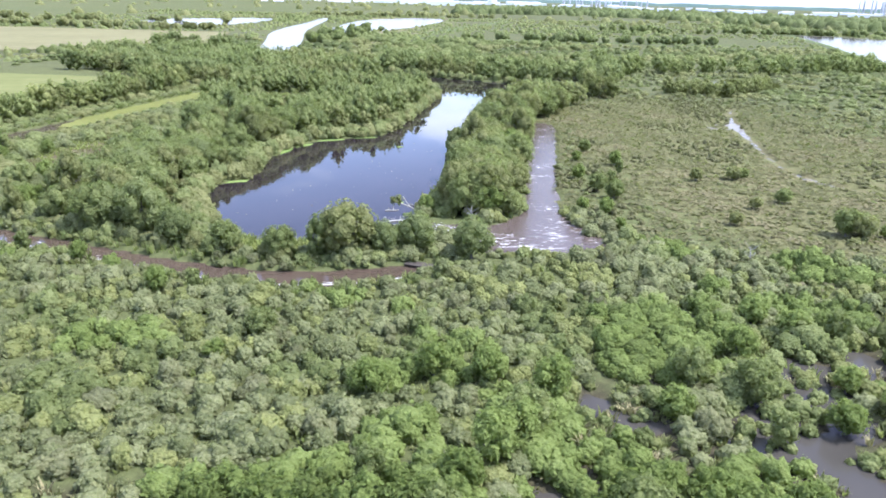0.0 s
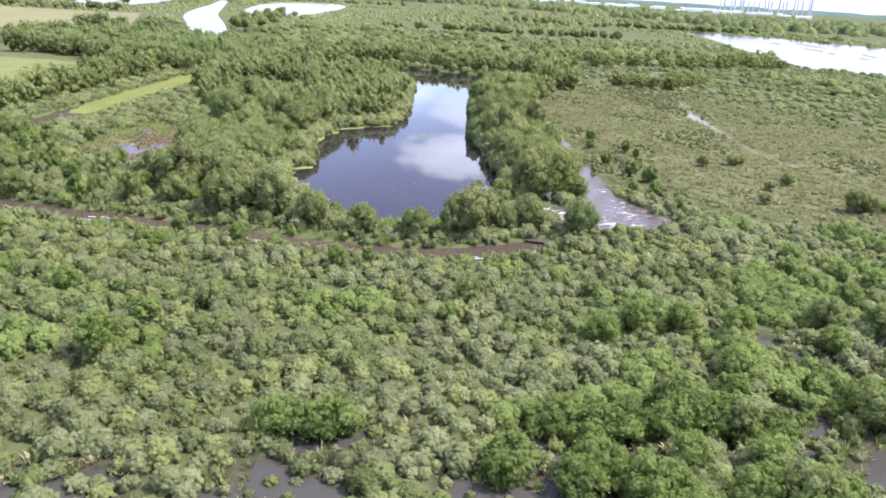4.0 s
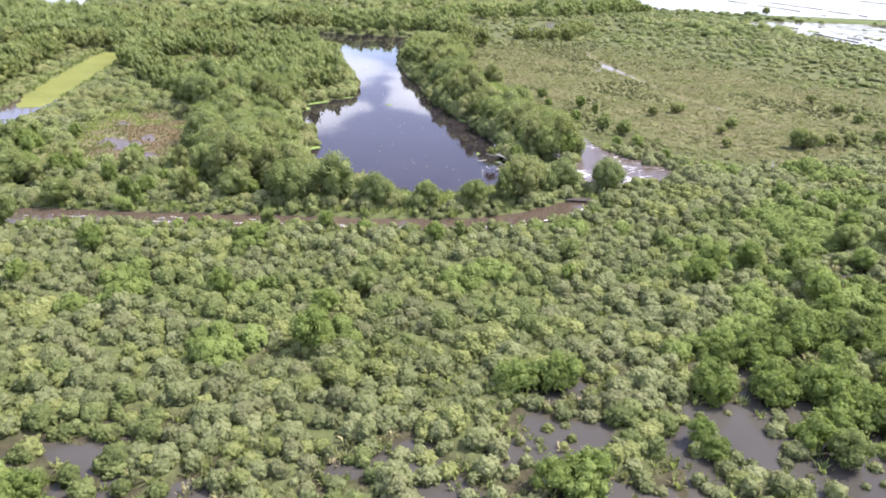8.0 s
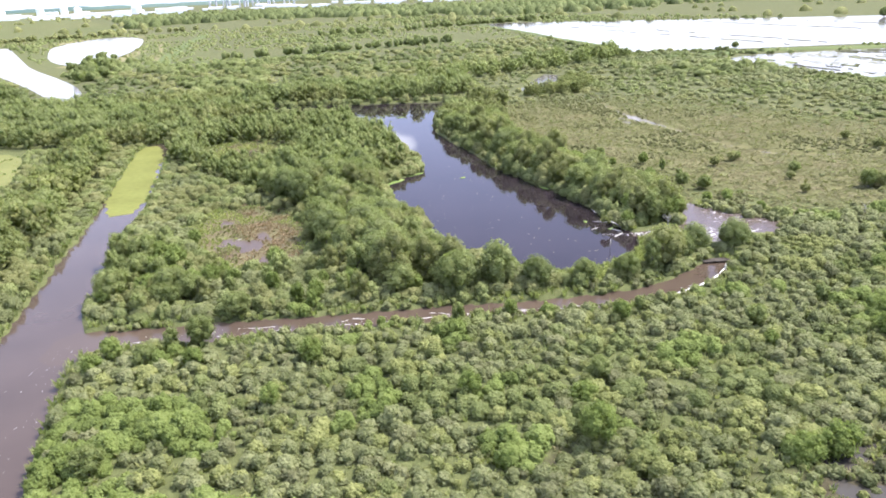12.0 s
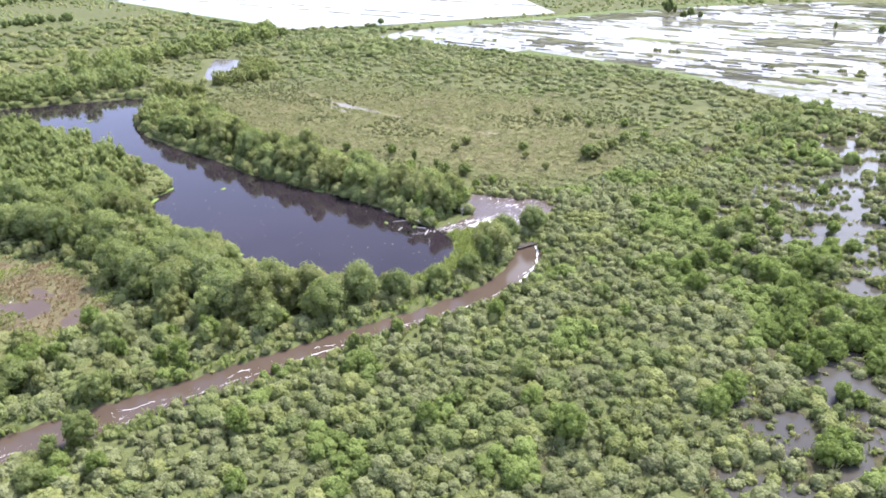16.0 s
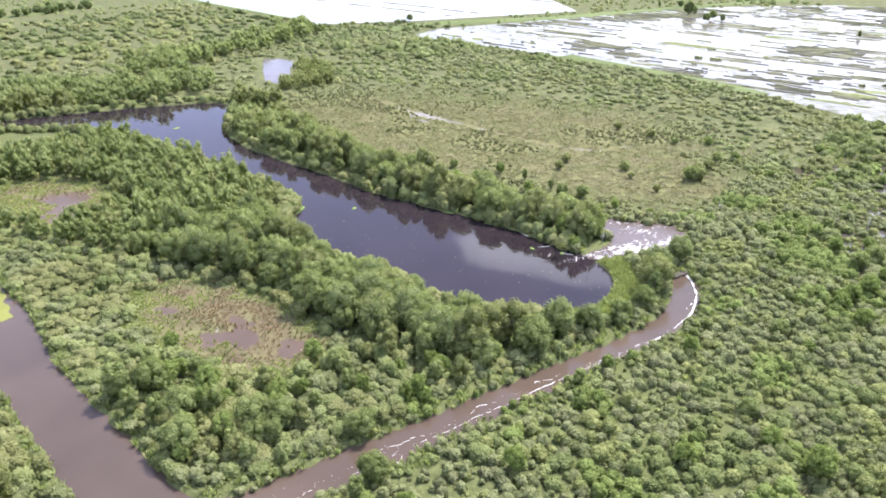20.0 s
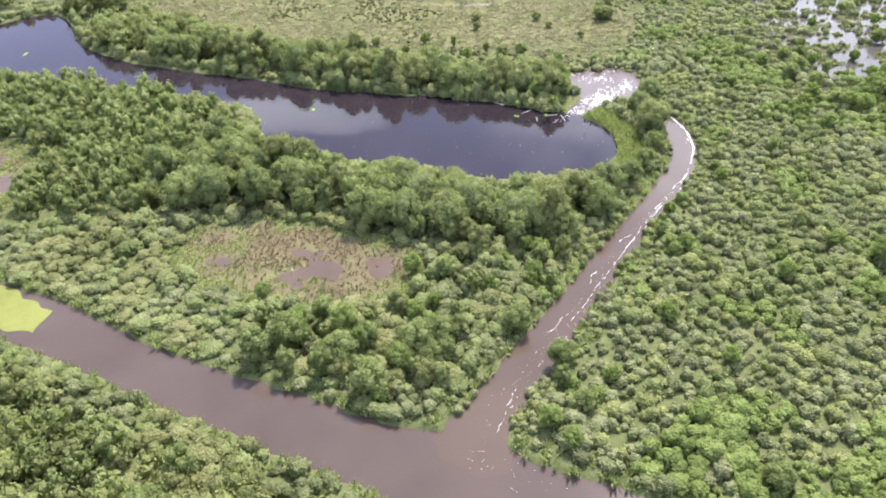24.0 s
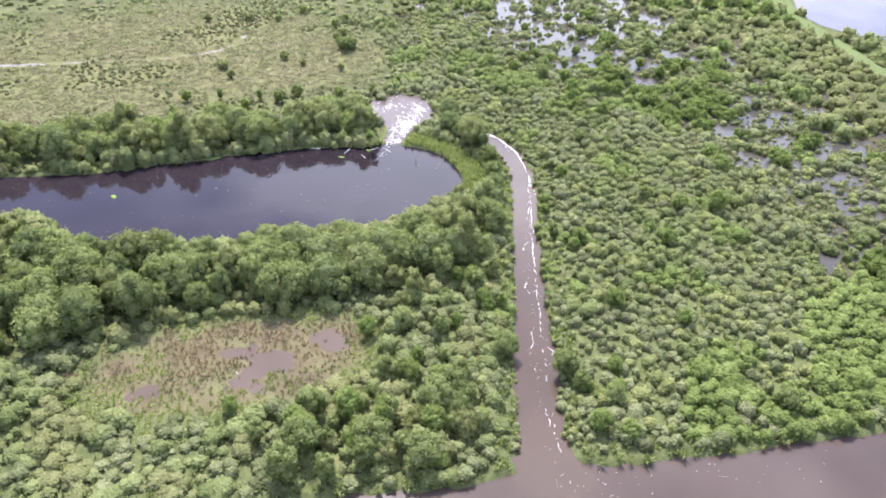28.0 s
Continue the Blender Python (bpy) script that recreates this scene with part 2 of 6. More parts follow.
FAR_WATER = water_material("far_rippled_water", (0.120, 0.110, 0.104), 0.12, 0.18, 0.12, 0.115)


def rapid_material():
    m, add = material("rapid_brown_water")
    where = position(add)
    turn = add("ShaderNodeMapping", Vector=where)
    turn.inputs["Rotation"].default_value, turn.inputs["Scale"].default_value = (0, 0, 0.6), (0.5, 1.3, 1.0)
    chop = add("ShaderNodeTexNoise", Vector=turn.outputs[0], Scale=1.6, Detail=7.0, Roughness=0.65, Distortion=0.6)
    swirl = add("ShaderNodeTexNoise", Vector=where, Scale=0.16, Detail=2.0)
    broken = add("ShaderNodeAttribute")
    broken.attribute_name = "white"
    s = math_node(add, "ADD", chop.outputs[0], math_node(add, "MULTIPLY", math_node(add, "SUBTRACT", swirl.outputs[0], 0.5), 0.4))
    s = math_node(add, "MULTIPLY_ADD", broken.outputs["Fac"], 0.19, s)
    white = ramp(add, s, [(0.60, (0, 0, 0)), (0.78, (1, 1, 1))])
    col = mixed(add, white, (0.070, 0.053, 0.045), (0.60, 0.58, 0.55))
    relief = add("ShaderNodeBump", Strength=0.5, Distance=0.12, Height=chop.outputs[0])
    rough = math_node(add, "MULTIPLY_ADD", white, 0.4, 0.12)
    flow = add("ShaderNodeBsdfPrincipled", Base_Color=col, Roughness=rough, IOR=1.333, Normal=relief.outputs[0])
    flow.inputs["Specular IOR Level"].default_value = 0.25
    finish(add, flow.outputs[0])
    return m


def plain_material(name, dark, light, scale=2.0, rough=0.7, metal=0.0):
    m, add = material(name)
    co = position(add)
    n = add("ShaderNodeTexNoise", Vector=co, Scale=scale, Detail=6.0, Roughness=0.65)
    w = add("ShaderNodeTexNoise", Vector=co, Scale=scale * 0.13, Detail=3.0)
    s = math_node(add, "MULTIPLY_ADD", w.outputs[0], 0.5, math_node(add, "MULTIPLY", n.outputs[0], 0.5))
    col = ramp(add, s, [(0.35, dark), (0.65, light)])
    bump = add("ShaderNodeBump", Strength=0.3, Distance=0.02, Height=n.outputs[0])
    face = add("ShaderNodeBsdfPrincipled", Base_Color=col, Roughness=rough, Metallic=metal, Normal=bump.outputs[0])
    face.inputs["Specular IOR Level"].default_value = 0.5 if rough < 0.75 else 0.05
    finish(add, face.outputs[0])
    return m


RAPID_WATER = rapid_material()
FOAM = plain_material("white_foam", (0.30, 0.28, 0.25), (0.58, 0.56, 0.53), 3.0, 0.6)
TAN_FIELD = plain_material("tan_stubble", (0.112, 0.103, 0.048), (0.162, 0.147, 0.073), 0.12, 0.95)
LIME_FIELD = plain_material("lime_field_grass", (0.092, 0.099, 0.032), (0.142, 0.141, 0.053), 0.15, 0.95)
GREEN_FIELD = plain_material("green_pasture", (0.062, 0.078, 0.028), (0.096, 0.116, 0.044), 0.05, 0.95)
DUCKWEED = plain_material("duckweed", (0.090, 0.094, 0.024), (0.132, 0.137, 0.038), 0.7, 0.8)
MAT_GREEN = plain_material("floating_mat_green", (0.085, 0.125, 0.030), (0.150, 0.190, 0.055), 1.2, 0.8)
RIDGE = plain_material("wet_field_ridge", (0.060, 0.060, 0.036), (0.135, 0.132, 0.068), 0.3, 0.9)
WET_GRASS = plain_material("wet_field_grass", (0.075, 0.085, 0.032), (0.135, 0.145, 0.06), 0.3, 0.95)
PLANK = plain_material("weathered_plank", (0.035, 0.03, 0.024), (0.085, 0.072, 0.06), 4.0, 0.85)
WHITE_PAINT = plain_material("white_tank_paint", (0.72, 0.72, 0.70), (0.82, 0.82, 0.80), 0.1, 0.5)
STEEL = plain_material("grey_plant_steel", (0.38, 0.38, 0.39), (0.55, 0.55, 0.56), 0.2, 0.5, 0.2)
GROUND = ground_material()


# ---- plan: outlines in metres ----
def smooth(points, rounds=2, closed=True):
    p = np.array(points, float)
    for _ in range(rounds):
        q = np.roll(p, -1, 0) if closed else p[1:]
        a = p if closed else p[:-1]
        s = np.empty((2 * len(a), 2))
        s[0::2], s[1::2] = 0.75 * a + 0.25 * q, 0.25 * a + 0.75 * q
        p = s if closed else np.vstack([p[:1], s, p[-1:]])
    return p


def ragged(poly, step=2.0, amount=0.5, seed=0):
    """An outline cut finer, with small bays and spits."""
    out_pts = []
    n = len(poly)
    for i in range(n):
        a, b = poly[i], poly[(i + 1) % n]
        k = max(1, int(np.hypot(*(b - a)) / step))
        for j in range(k):
            out_pts.append(a + (b - a) * j / k)
    p = np.array(out_pts)
    d = np.array([[noise.noise((x * 0.35 + seed, y * 0.35, 1.7)), noise.noise((x * 0.35, y * 0.35 + seed, 9.1))] for x, y in p])
    return p + amount * d


def signed(poly, x, y):
    """Distance to an outline, negative inside, for arrays of points."""
    x, y = np.asarray(x, float), np.asarray(y, float)
    best = np.full(x.shape, 1e18)
    inside = np.zeros(x.shape, bool)
    n = len(poly)
    for i in range(n):
        ax, ay = poly[i]
        bx, by = poly[(i + 1) % n]
        ex, ey = bx - ax, by - ay
        t = np.clip(((x - ax) * ex + (y - ay) * ey) / (ex * ex + ey * ey + 1e-12), 0, 1)
        best = np.minimum(best, (x - ax - t * ex) ** 2 + (y - ay - t * ey) ** 2)
        if ay != by:
            inside ^= ((ay > y) != (by > y)) & (x < ex * (y - ay) / (by - ay) + ax)
    return np.where(inside, -1, 1) * np.sqrt(best)


def to_line(line, x, y):
    x, y = np.asarray(x, float), np.asarray(y, float)
    best = np.full(x.shape, 1e18)
    for (ax, ay), (bx, by) in zip(line[:-1], line[1:]):
        ex, ey = bx - ax, by - ay
        t = np.clip(((x - ax) * ex + (y - ay) * ey) / (ex * ex + ey * ey + 1e-12), 0, 1)
        best = np.minimum(best, (x - ax - t * ex) ** 2 + (y - ay - t * ey) ** 2)
    return np.sqrt(best)


def field_noise(x, y, scale, octaves=4, seed=0.0):
    """Smooth value noise on arrays, about -1 to 1."""
    x, y = np.asarray(x, float) / scale + 57.3 * seed, np.asarray(y, float) / scale - 31.7 * seed
    total, amp, norm = np.zeros(x.shape), 1.0, 0.0
    for o in range(octaves):
        xi, yi = np.floor(x), np.floor(y)
        fx, fy = x - xi, y - yi
        fx, fy = fx * fx * (3 - 2 * fx), fy * fy * (3 - 2 * fy)

        def cell(a, b):
            h = np.sin(a * 127.1 + b * 311.7 + o * 17.3) * 43758.5453
            return 2 * (h - np.floor(h)) - 1
        v = (cell(xi, yi) * (1 - fx) + cell(xi + 1, yi) * fx) * (1 - fy) + (cell(xi, yi + 1) * (1 - fx) + cell(xi + 1, yi + 1) * fx) * fy
        total += amp * v
        norm += amp
        x, y, amp = x * 2.03 + 5.1, y * 2.03 - 3.7, amp * 0.5
    return total / norm * 1.6


POND = ragged(smooth([(-1.5, 93), (-5, 88.5), (-11, 84.3), (-17, 83.4), (-22, 84.8), (-27, 91), (-30.5, 98), (-32.5, 105), (-32, 111), (-28, 115.5), (-27.5, 122), (-28.5, 130), (-25.5, 142),
    (-21, 149), (-13, 152.5), (-9.5, 156), (-6, 170), (-3, 186), (0, 205), (3, 222), (2, 238), (-3, 251), (-14, 262), (-32, 280), (-34, 288), (-22, 284), (-6, 274), (7, 267.5),
    (21, 260), (38, 249), (48, 239), (40, 229), (27, 218), (19, 207), (13, 192), (10, 176), (7.5, 159), (4, 148), (3.5, 139), (3, 127), (2.5, 114), (0, 103), (-1.5, 98)], 1), 2.0, 0.7, 3)
CREEK_L = [(-0.5, 78.5), (-4, 77.2), (-11, 75.2), (-20, 75.4), (-28, 77.9), (-39, 82.7), (-47, 86), (-57, 89.8), (-70, 95.4), (-77, 98.0), (-85, 101.6)]
CREEK_R = [(-88, 93.5), (-82, 94.0), (-77, 92.4), (-70, 89.6), (-61, 86.5), (-53, 83.7), (-46, 81.1), (-36, 77.1), (-25, 72.4), (-15.5, 70.5), (-8, 71.2), (-2, 73.8), (0.8, 76.2)]
CREEK = ragged(smooth(CREEK_L + CREEK_R, 1), 1.5, 0.35, 5)
CANAL = ragged(smooth([(-53.4, 229), (-61.5, 190), (-69.2, 156), (-71.8, 149.5), (-75.4, 140), (-78, 129), (-79.9, 121), (-81.8, 113), (-83.2, 106), (-83.0, 101), (-83.0, 95.5), (-85.8, 90), (-87, 83), (-88.6, 77),
    (-89.4, 70), (-91.5, 59), (-94.5, 45), (-98, 28), (-104, 0), (-112, -40), (-126, -40), (-118, 0), (-111, 25), (-107.5, 40), (-103, 55), (-100, 70), (-97.3, 82), (-94.3, 96), (-91.2, 108),
    (-88, 120), (-85, 132), (-77.6, 157), (-69.8, 193), (-60.3, 231)], 1), 2.0, 0.5, 7)
NORTH_CHANNEL = ragged(smooth([(24.5, 176), (23, 170), (19.5, 148), (16, 125), (13, 104), (12, 98), (8.5, 92.6), (4.5, 91), (0.5, 93.5), (-2.5, 94.2), (-4.0, 91.5), (-1.0, 89.4), (3, 85.5), (7, 80.8), (12.5, 79.6), (18, 81.2),
    (20.2, 85), (17.6, 93), (16.6, 101), (18.5, 114), (20.4, 126), (23.5, 147), (27, 168)], 1), 1.6, 0.5, 9)
LAGOON = ragged(smooth([(78, 250), (81, 243.5), (90, 248), (99, 259), (112, 269), (119, 275), (116, 289), (108, 282), (96, 270), (86, 260)], 0), 3.0, 1.2, 21)
MUD_FLAT = smooth([(-47, 140), (-45.5, 134), (-47, 124), (-49, 117), (-53, 109), (-60, 110), (-65.5, 118), (-65, 126), (-64, 136), (-60, 143), (-54, 148)], 2)
MUD_FLAT_N = smooth([(-36, 216), (-27, 206), (-28, 192), (-41, 178), (-50, 184), (-49, 198), (-44, 212)], 2)
MEADOW = smooth([(30, 205), (26, 172), (23, 140), (20, 110), (24, 92), (36, 84), (52, 80), (74, 92), (98, 112), (104, 135), (94, 165), (88, 205), (60, 220)], 2)
STREAM = smooth([(80, 204), (75, 193), (72, 182), (69, 172), (67, 160), (64, 148), (61, 132), (62, 118), (72, 112)], 2, False)
TRACK = [(33, 72), (48, 68.5), (62, 67), (88, 61), (120, 55)]
FIELD_A = np.array([(213, 344), (258, 309), (365, 253), (577, 420), (439, 592), (362, 708), (322, 703), (272, 537), (246, 466), (229, 400)], float)
FIELD_B = smooth([(209, 291), (200, 230), (192, 178), (172, 112), (148, 76), (134, 52), (121, 23), (250, -40), (480, 20), (541, 87), (436, 200), (321, 243)], 1)
FIELD_C = smooth([(58, -50), (48, -42), (37, -35), (24, -33.5), (10, -42), (0, -80), (60, -120), (150, -90), (104, -56)], 1)
SOUTH_LEVEE = [(130, -46), (100, -49), (66, -47), (48, -38.5), (36, -32), (22, -29.5), (8, -26.5), (-8, -22), (-34, -17)]
CANAL_FAR = smooth([(-72, 350), (-66, 396), (-73, 462), (-87, 557), (-92, 640), (-97, 727), (-104, 850), (-114, 850), (-108, 723), (-110, 620), (-106, 528), (-90, 438), (-80, 362)], 1)
POND_FAR = smooth([(-74, 600), (-76, 680), (-68, 830), (-10, 960), (22, 900), (4, 760), (-14, 670), (-42, 575), (-64, 555)], 1)
FLAT_FAR = smooth([(-260, 690), (-150, 846), (-150, 648), (-192, 605)], 1)
TAN_PLOT = np.array([(-420, 520), (-129, 520), (-113, 405), (-150, 360), (-185, 325), (-420, 200)], float)
LIME_PLOT = smooth([(-89, 236), (-91.5, 200), (-104, 158), (-122, 120), (-200, 130), (-230, 250), (-108, 246)], 1)
GREEN_PLOT = smooth([(-118, 350), (-70, 348), (-68, 322), (-86, 306), (-130, 304)], 1)


# hollows of the flooded marsh: x, y, radius
EAST_POOLS = [
    (57, 33, 7), (46, 34, 8), (34, 32, 7), (26, 27, 5), (62, 26, 7), (46, 24, 7), (42, 17, 5), (31, 22, 5), (38, 4, 5), (37, -3, 5), (60, 39, 5), (72, 38, 7),
    (27, 50, 4.4), (33, 46, 4.2), (20, 47.5, 3.2), (27, 43.5, 3.4), (34, 55, 2.4), (8.2, 40, 2.0), (66, 27, 6), (94, 36, 8), (95, 17, 7), (28, 47.5, 3.2), (20, 44, 2.6), (29.5, 53, 2.6), (3.5, 33, 2.4), (9, 30, 2.6), (50, 8, 6), (62, 5, 8), (74, 68, 2.6), (81, 60, 2.4), (92, 31, 7), (97, 25, 5),
    (85, 18, 6), (7.5, 38, 2.4), (1.5, 34, 2), (16, 15, 4.4), (12, 50, 2.4)]
WEST_POOLS = [
    (-17, 27, 5), (-11, 23, 4.5), (-30, 30.5, 3.2), (-27, 24, 7), (-36, 22, 6), (-42, 28, 4), (-15, 16, 4), (-65, 31, 4), (-8, 20, 3), (-14, 28, 3), (-12, 16, 4),
    (-31, 16, 5), (-52, 26, 4), (-60, 35, 3.4), (-65, 41, 2.2), (-56, 37, 2.4), (-36, 32, 2.4), (-41, 39, 1.5), (-46, 44, 1.7), (-47.6, 48, 1.4), (-23, 36.5, 1.6),
    (-14, 34.5, 1.6), (-57, 18, 6)]


def smoothstep(a, b, v):
    t = np.clip((v - a) / (b - a), 0, 1)
    return t * t * (3 - 2 * t)


def flood_level(x, y):
    """How low and wet the marsh is, 0 to 1: hollows in the south-east that run into each other."""
    x, y = np.asarray(x, float), np.asarray(y, float)
    v = np.zeros(x.shape)
    for cx, cy, r in EAST_POOLS + WEST_POOLS:
        r = r * (1.8 if r >= 4.5 and cx > 20 else 1.36 if r >= 2.8 else 0.9)
        v = np.maximum(v, np.exp(-((x - cx) ** 2 + (y - cy) ** 2) / (2.4 * r * r)))
    south = 0.5 * smoothstep(36, 12, y) * smoothstep(-85, -60, x)
    return np.clip(np.maximum(v, south), 0, 1)


def land_height(x, y):
    h = 0.38 + 0.12 * field_noise(x, y, 9.0, 3, 1)
    f = flood_level(x, y)
    h = h - f * (0.60 + 0.60 * field_noise(x, y, 3.0, 3, 2))
    d = signed(NORTH_CHANNEL, x, y)
    h = np.where(d < 3.0, np.maximum(h, 0.46 * np.exp(-((d - 0.6) / 1.2) ** 2)), h)
    bed = smoothstep(-0.8, 0.3, d)
    h = h * bed - 0.3 * (1 - bed)
    for poly, depth, bank in ((POND, 1.3, 1.4), (CREEK, 1.0, 0.8), (CANAL, 1.5, 1.2)):
        d = signed(poly, x, y)
        bed = smoothstep(-bank, 0.2, d)
        h = h * bed - depth * (1 - bed)
    s = to_line(STREAM, x, y)
    h = h - (0.50 + 0.3 * field_noise(x, y, 6.0, 3, 9)) * np.exp(-(s / (0.9 + 0.5 * field_noise(x, y, 14.0, 2, 4))) ** 2)
    h = h - (0.36 + 0.30 * field_noise(x, y, 3.4, 3, 14)) * np.exp(-(((x - 66) / 8) ** 2 + ((y - 177) / 13) ** 2))
    for poly in (MUD_FLAT, MUD_FLAT_N):
        h = h - smoothstep(0.5, -2, signed(poly, x, y)) * (0.22 + 0.12 * field_noise(x, y, 3.0, 3, 6))
    for cx, cy, r in ((-57.4, 125.0, 5.4), (-58.4, 138.4, 3.4), (-55.0, 115.6, 3.0), (-36, 197, 4.6), (-42.5, 189, 5.0)):
        h = h - ((0.18 if r > 5.2 else 0.30) + 0.22 * field_noise(x, y, 1.8, 3, 17)) * np.exp(-(((x - cx) ** 2 + (y - cy) ** 2) / (r * r)) ** 2)
    return h - 0.9 * smoothstep(0.5, -1.5, signed(LAGOON, x, y))


# ---- mesh helpers ----
def mesh_from(name, verts, tris, mat, tint=None):
    me = bpy.data.meshes.new(name)
    verts, tris = np.asarray(verts, np.float32), np.asarray(tris, np.int32)
    me.vertices.add(len(verts))
    me.vertices.foreach_set("co", verts.ravel())
    me.loops.add(tris.size)
    me.loops.foreach_set("vertex_index", tris.ravel())
    me.polygons.add(len(tris))
    me.polygons.foreach_set("loop_start", np.arange(0, tris.size, tris.shape[1], dtype=np.int32))
    me.update(calc_edges=True)
    if tint is not None:
        me.attributes.new("tint", "FLOAT", "POINT").data.foreach_set("value", np.asarray(tint, np.float32))
    me.materials.append(mat)
    return me


def part(name, bm, mat, parent=None, label="", soft=False):
    me = bpy.data.meshes.new(name)
    bm.to_mesh(me)
    bm.free()
    me.materials.append(mat)
    if soft:
        me.polygons.foreach_set("use_smooth", [True] * len(me.polygons))
    ob = new(name, me)
    if parent:
        ob.parent = parent
    if label:
        ob["label"] = label
    return ob


def child(name, me, parent, m=None):
    ob = new(name, me)
    ob.parent = parent
    if m is not None:
        ob.matrix_local = m
    return ob


def sheet_mesh(name, poly, z, mat):
    bm = bmesh.new()
    bm.faces.new([bm.verts.new((x, y, z)) for x, y in poly])
    bmesh.ops.triangulate(bm, faces=bm.faces[:])
    bm.normal_update()
    for f in bm.faces:
        if f.normal.z < 0:
            f.normal_flip()
    return part(name, bm, mat)


def grown(poly, d):
    """An outline moved outwards."""
    a, b = np.roll(poly, 1, 0), np.roll(poly, -1, 0)
    t = b - a
    n = np.stack([t[:, 1], -t[:, 0]], 1) / (np.linalg.norm(t, axis=1, keepdims=True) + 1e-9)
    area = 0.5 * np.sum(poly[:, 0] * b[:, 1] - b[:, 0] * poly[:, 1])
    return poly + n * d * (1 if area > 0 else -1)


# ---- ground ----
def stretch(lo, hi, step, far_lo, far_hi, rate=1.16):
    v = list(np.arange(lo, hi + step, step))
    s = step
    while v[-1] < far_hi:
        s *= rate
        v.append(v[-1] + s)
    s = step
    left = [lo]
    while left[-1] > far_lo:
        s *= rate
        left.append(left[-1] - s)
    return np.array(left[:0:-1] + v)


def build_ground():
    xs = stretch(-128, 110, 1.1, -4700, 4700)
    ys = stretch(4, 268, 1.1, -4600, 4900)
    X, Y = np.meshgrid(xs, ys)
    Z = land_height(X, Y)
    far = np.maximum.reduce([smoothstep(110, 140, X), smoothstep(-128, -160, X), smoothstep(268, 300, Y), smoothstep(4, -14, Y)])
    Z = Z * (1 - far) + 0.3 * far
    for poly in (CANAL,):
        Z = np.where(signed(poly, X, Y) < 0, np.minimum(Z, -0.4), Z)
    nx, ny = len(xs), len(ys)
    idx = np.arange(nx * ny).reshape(ny, nx)
    quads = np.stack([idx[:-1, :-1], idx[:-1, 1:], idx[1:, 1:], idx[1:, :-1]], -1).reshape(-1, 4)
    me = mesh_from("ground", np.stack([X, Y, Z], -1).reshape(-1, 3), quads, GROUND)
    me.polygons.foreach_set("use_smooth", [True] * len(me.polygons))
    meadow = smoothstep(8, -12, signed(MEADOW, X, Y) + 8 * field_noise(X, Y, 18, 3, 8))
    apart = smoothstep(120, 260, np.hypot(X, Y - 120))
    meadow = np.maximum(meadow, apart * (0.2 + 0.4 * field_noise(X, Y, 130, 4, 3)))
    mud = np.maximum(smoothstep(0, -2, signed(MUD_FLAT, X, Y)), smoothstep(0, -2, signed(MUD_FLAT_N, X, Y)))
    mud = np.maximum(mud, 0.8 * np.exp(-(to_line(STREAM, X, Y) / 1.8) ** 2) * (field_noise(X, Y, 8, 2, 3) > 0.1))
    wet = smoothstep(0.34, 0.12, Z) * smoothstep(0.05, 0.18, flood_level(X, Y)) * (Y < 72)
    # scrub tone fades out from 400 to 700 m: aerial haze painted as paler ground
    cover = apart * (0.75 + 0.4 * field_noise(X, Y, 90, 4, 12)) * (1 - 0.85 * smoothstep(400, 700, np.hypot(X, Y)))
    cover = np.maximum(cover, 0.75 * smoothstep(2, 16, signed(MEADOW, X, Y) + 5 * field_noise(X, Y, 12, 3, 13)) * smoothstep(24, 34, X) * smoothstep(60, 72, Y))
    for key, v in (("meadow", meadow), ("mud", mud), ("scrub", cover), ("wet", wet)):
        me.attributes.new(key, "FLOAT", "POINT").data.foreach_set("value", np.clip(v, 0, 1).ravel().astype(np.float32))
    return tagged(new("ground", me), "grassy green marsh land with muddy hollows", "ground", kind="structure")


build_ground()
tagged(sheet_mesh("pond_water", np.array([(-36, 84), (-20, 80.5), (-8, 81.5), (2.5, 92), (5, 100), (6, 120), (9, 150), (16, 184), (28, 212), (52, 236), (46, 252), (12, 270), (-16, 284), (-38, 293), (-40, 280), (-10, 254), (-2, 236), (-7, 186), (-14, 160), (-32, 146), (-32, 118), (-37, 112)], float), 0.0, POND_WATER), "dark still pond water mirroring sky and trees", "pond", kind="structure")
tagged(sheet_mesh("creek_water", grown(CREEK, 0.9), 0.004, MUD_WATER), "muddy brown creek water flowing past shrubs", "creek", kind="structure")
tagged(sheet_mesh("canal_water", grown(CANAL, 1.2), -0.004, CANAL_WATER), "wide muddy brown canal water", "canal", kind="structure")
CHANNEL_SHEET = smooth([(24.5, 177), (22.4, 170), (18.8, 148), (15.3, 125), (12.2, 104), (11, 98), (8, 93.5), (4.5, 92.2), (1.6, 92.2), (0.2, 89.6), (2.4, 85.5), (6.4, 80.4), (12.5, 79.0), (18.3, 80.6), (20.9, 85), (18.2, 93), (17.3, 101), (19.2, 114), (21.1, 126), (24.2, 147), (28, 168)], 1)
tagged(sheet_mesh("channel_water", CHANNEL_SHEET, 0.30, RAPID_WATER), "fast brown channel water pouring to the pond", "channel", kind="structure")
tagged(sheet_mesh("marsh_water", np.array([(-88, -20), (150, -20), (150, 60), (90, 62), (60, 68), (20, 67), (-60, 60), (-84, 44)], float), -0.008, MARSH_WATER), "shallow grey flood water between the shrubs", "flood water", kind="structure")
tagged(sheet_mesh("stream_water", np.array([(50, 106), (80, 106), (96, 222), (56, 222)], float), -0.02, STREAM_WATER), "thin pale stream through the meadow", "stream", kind="structure")
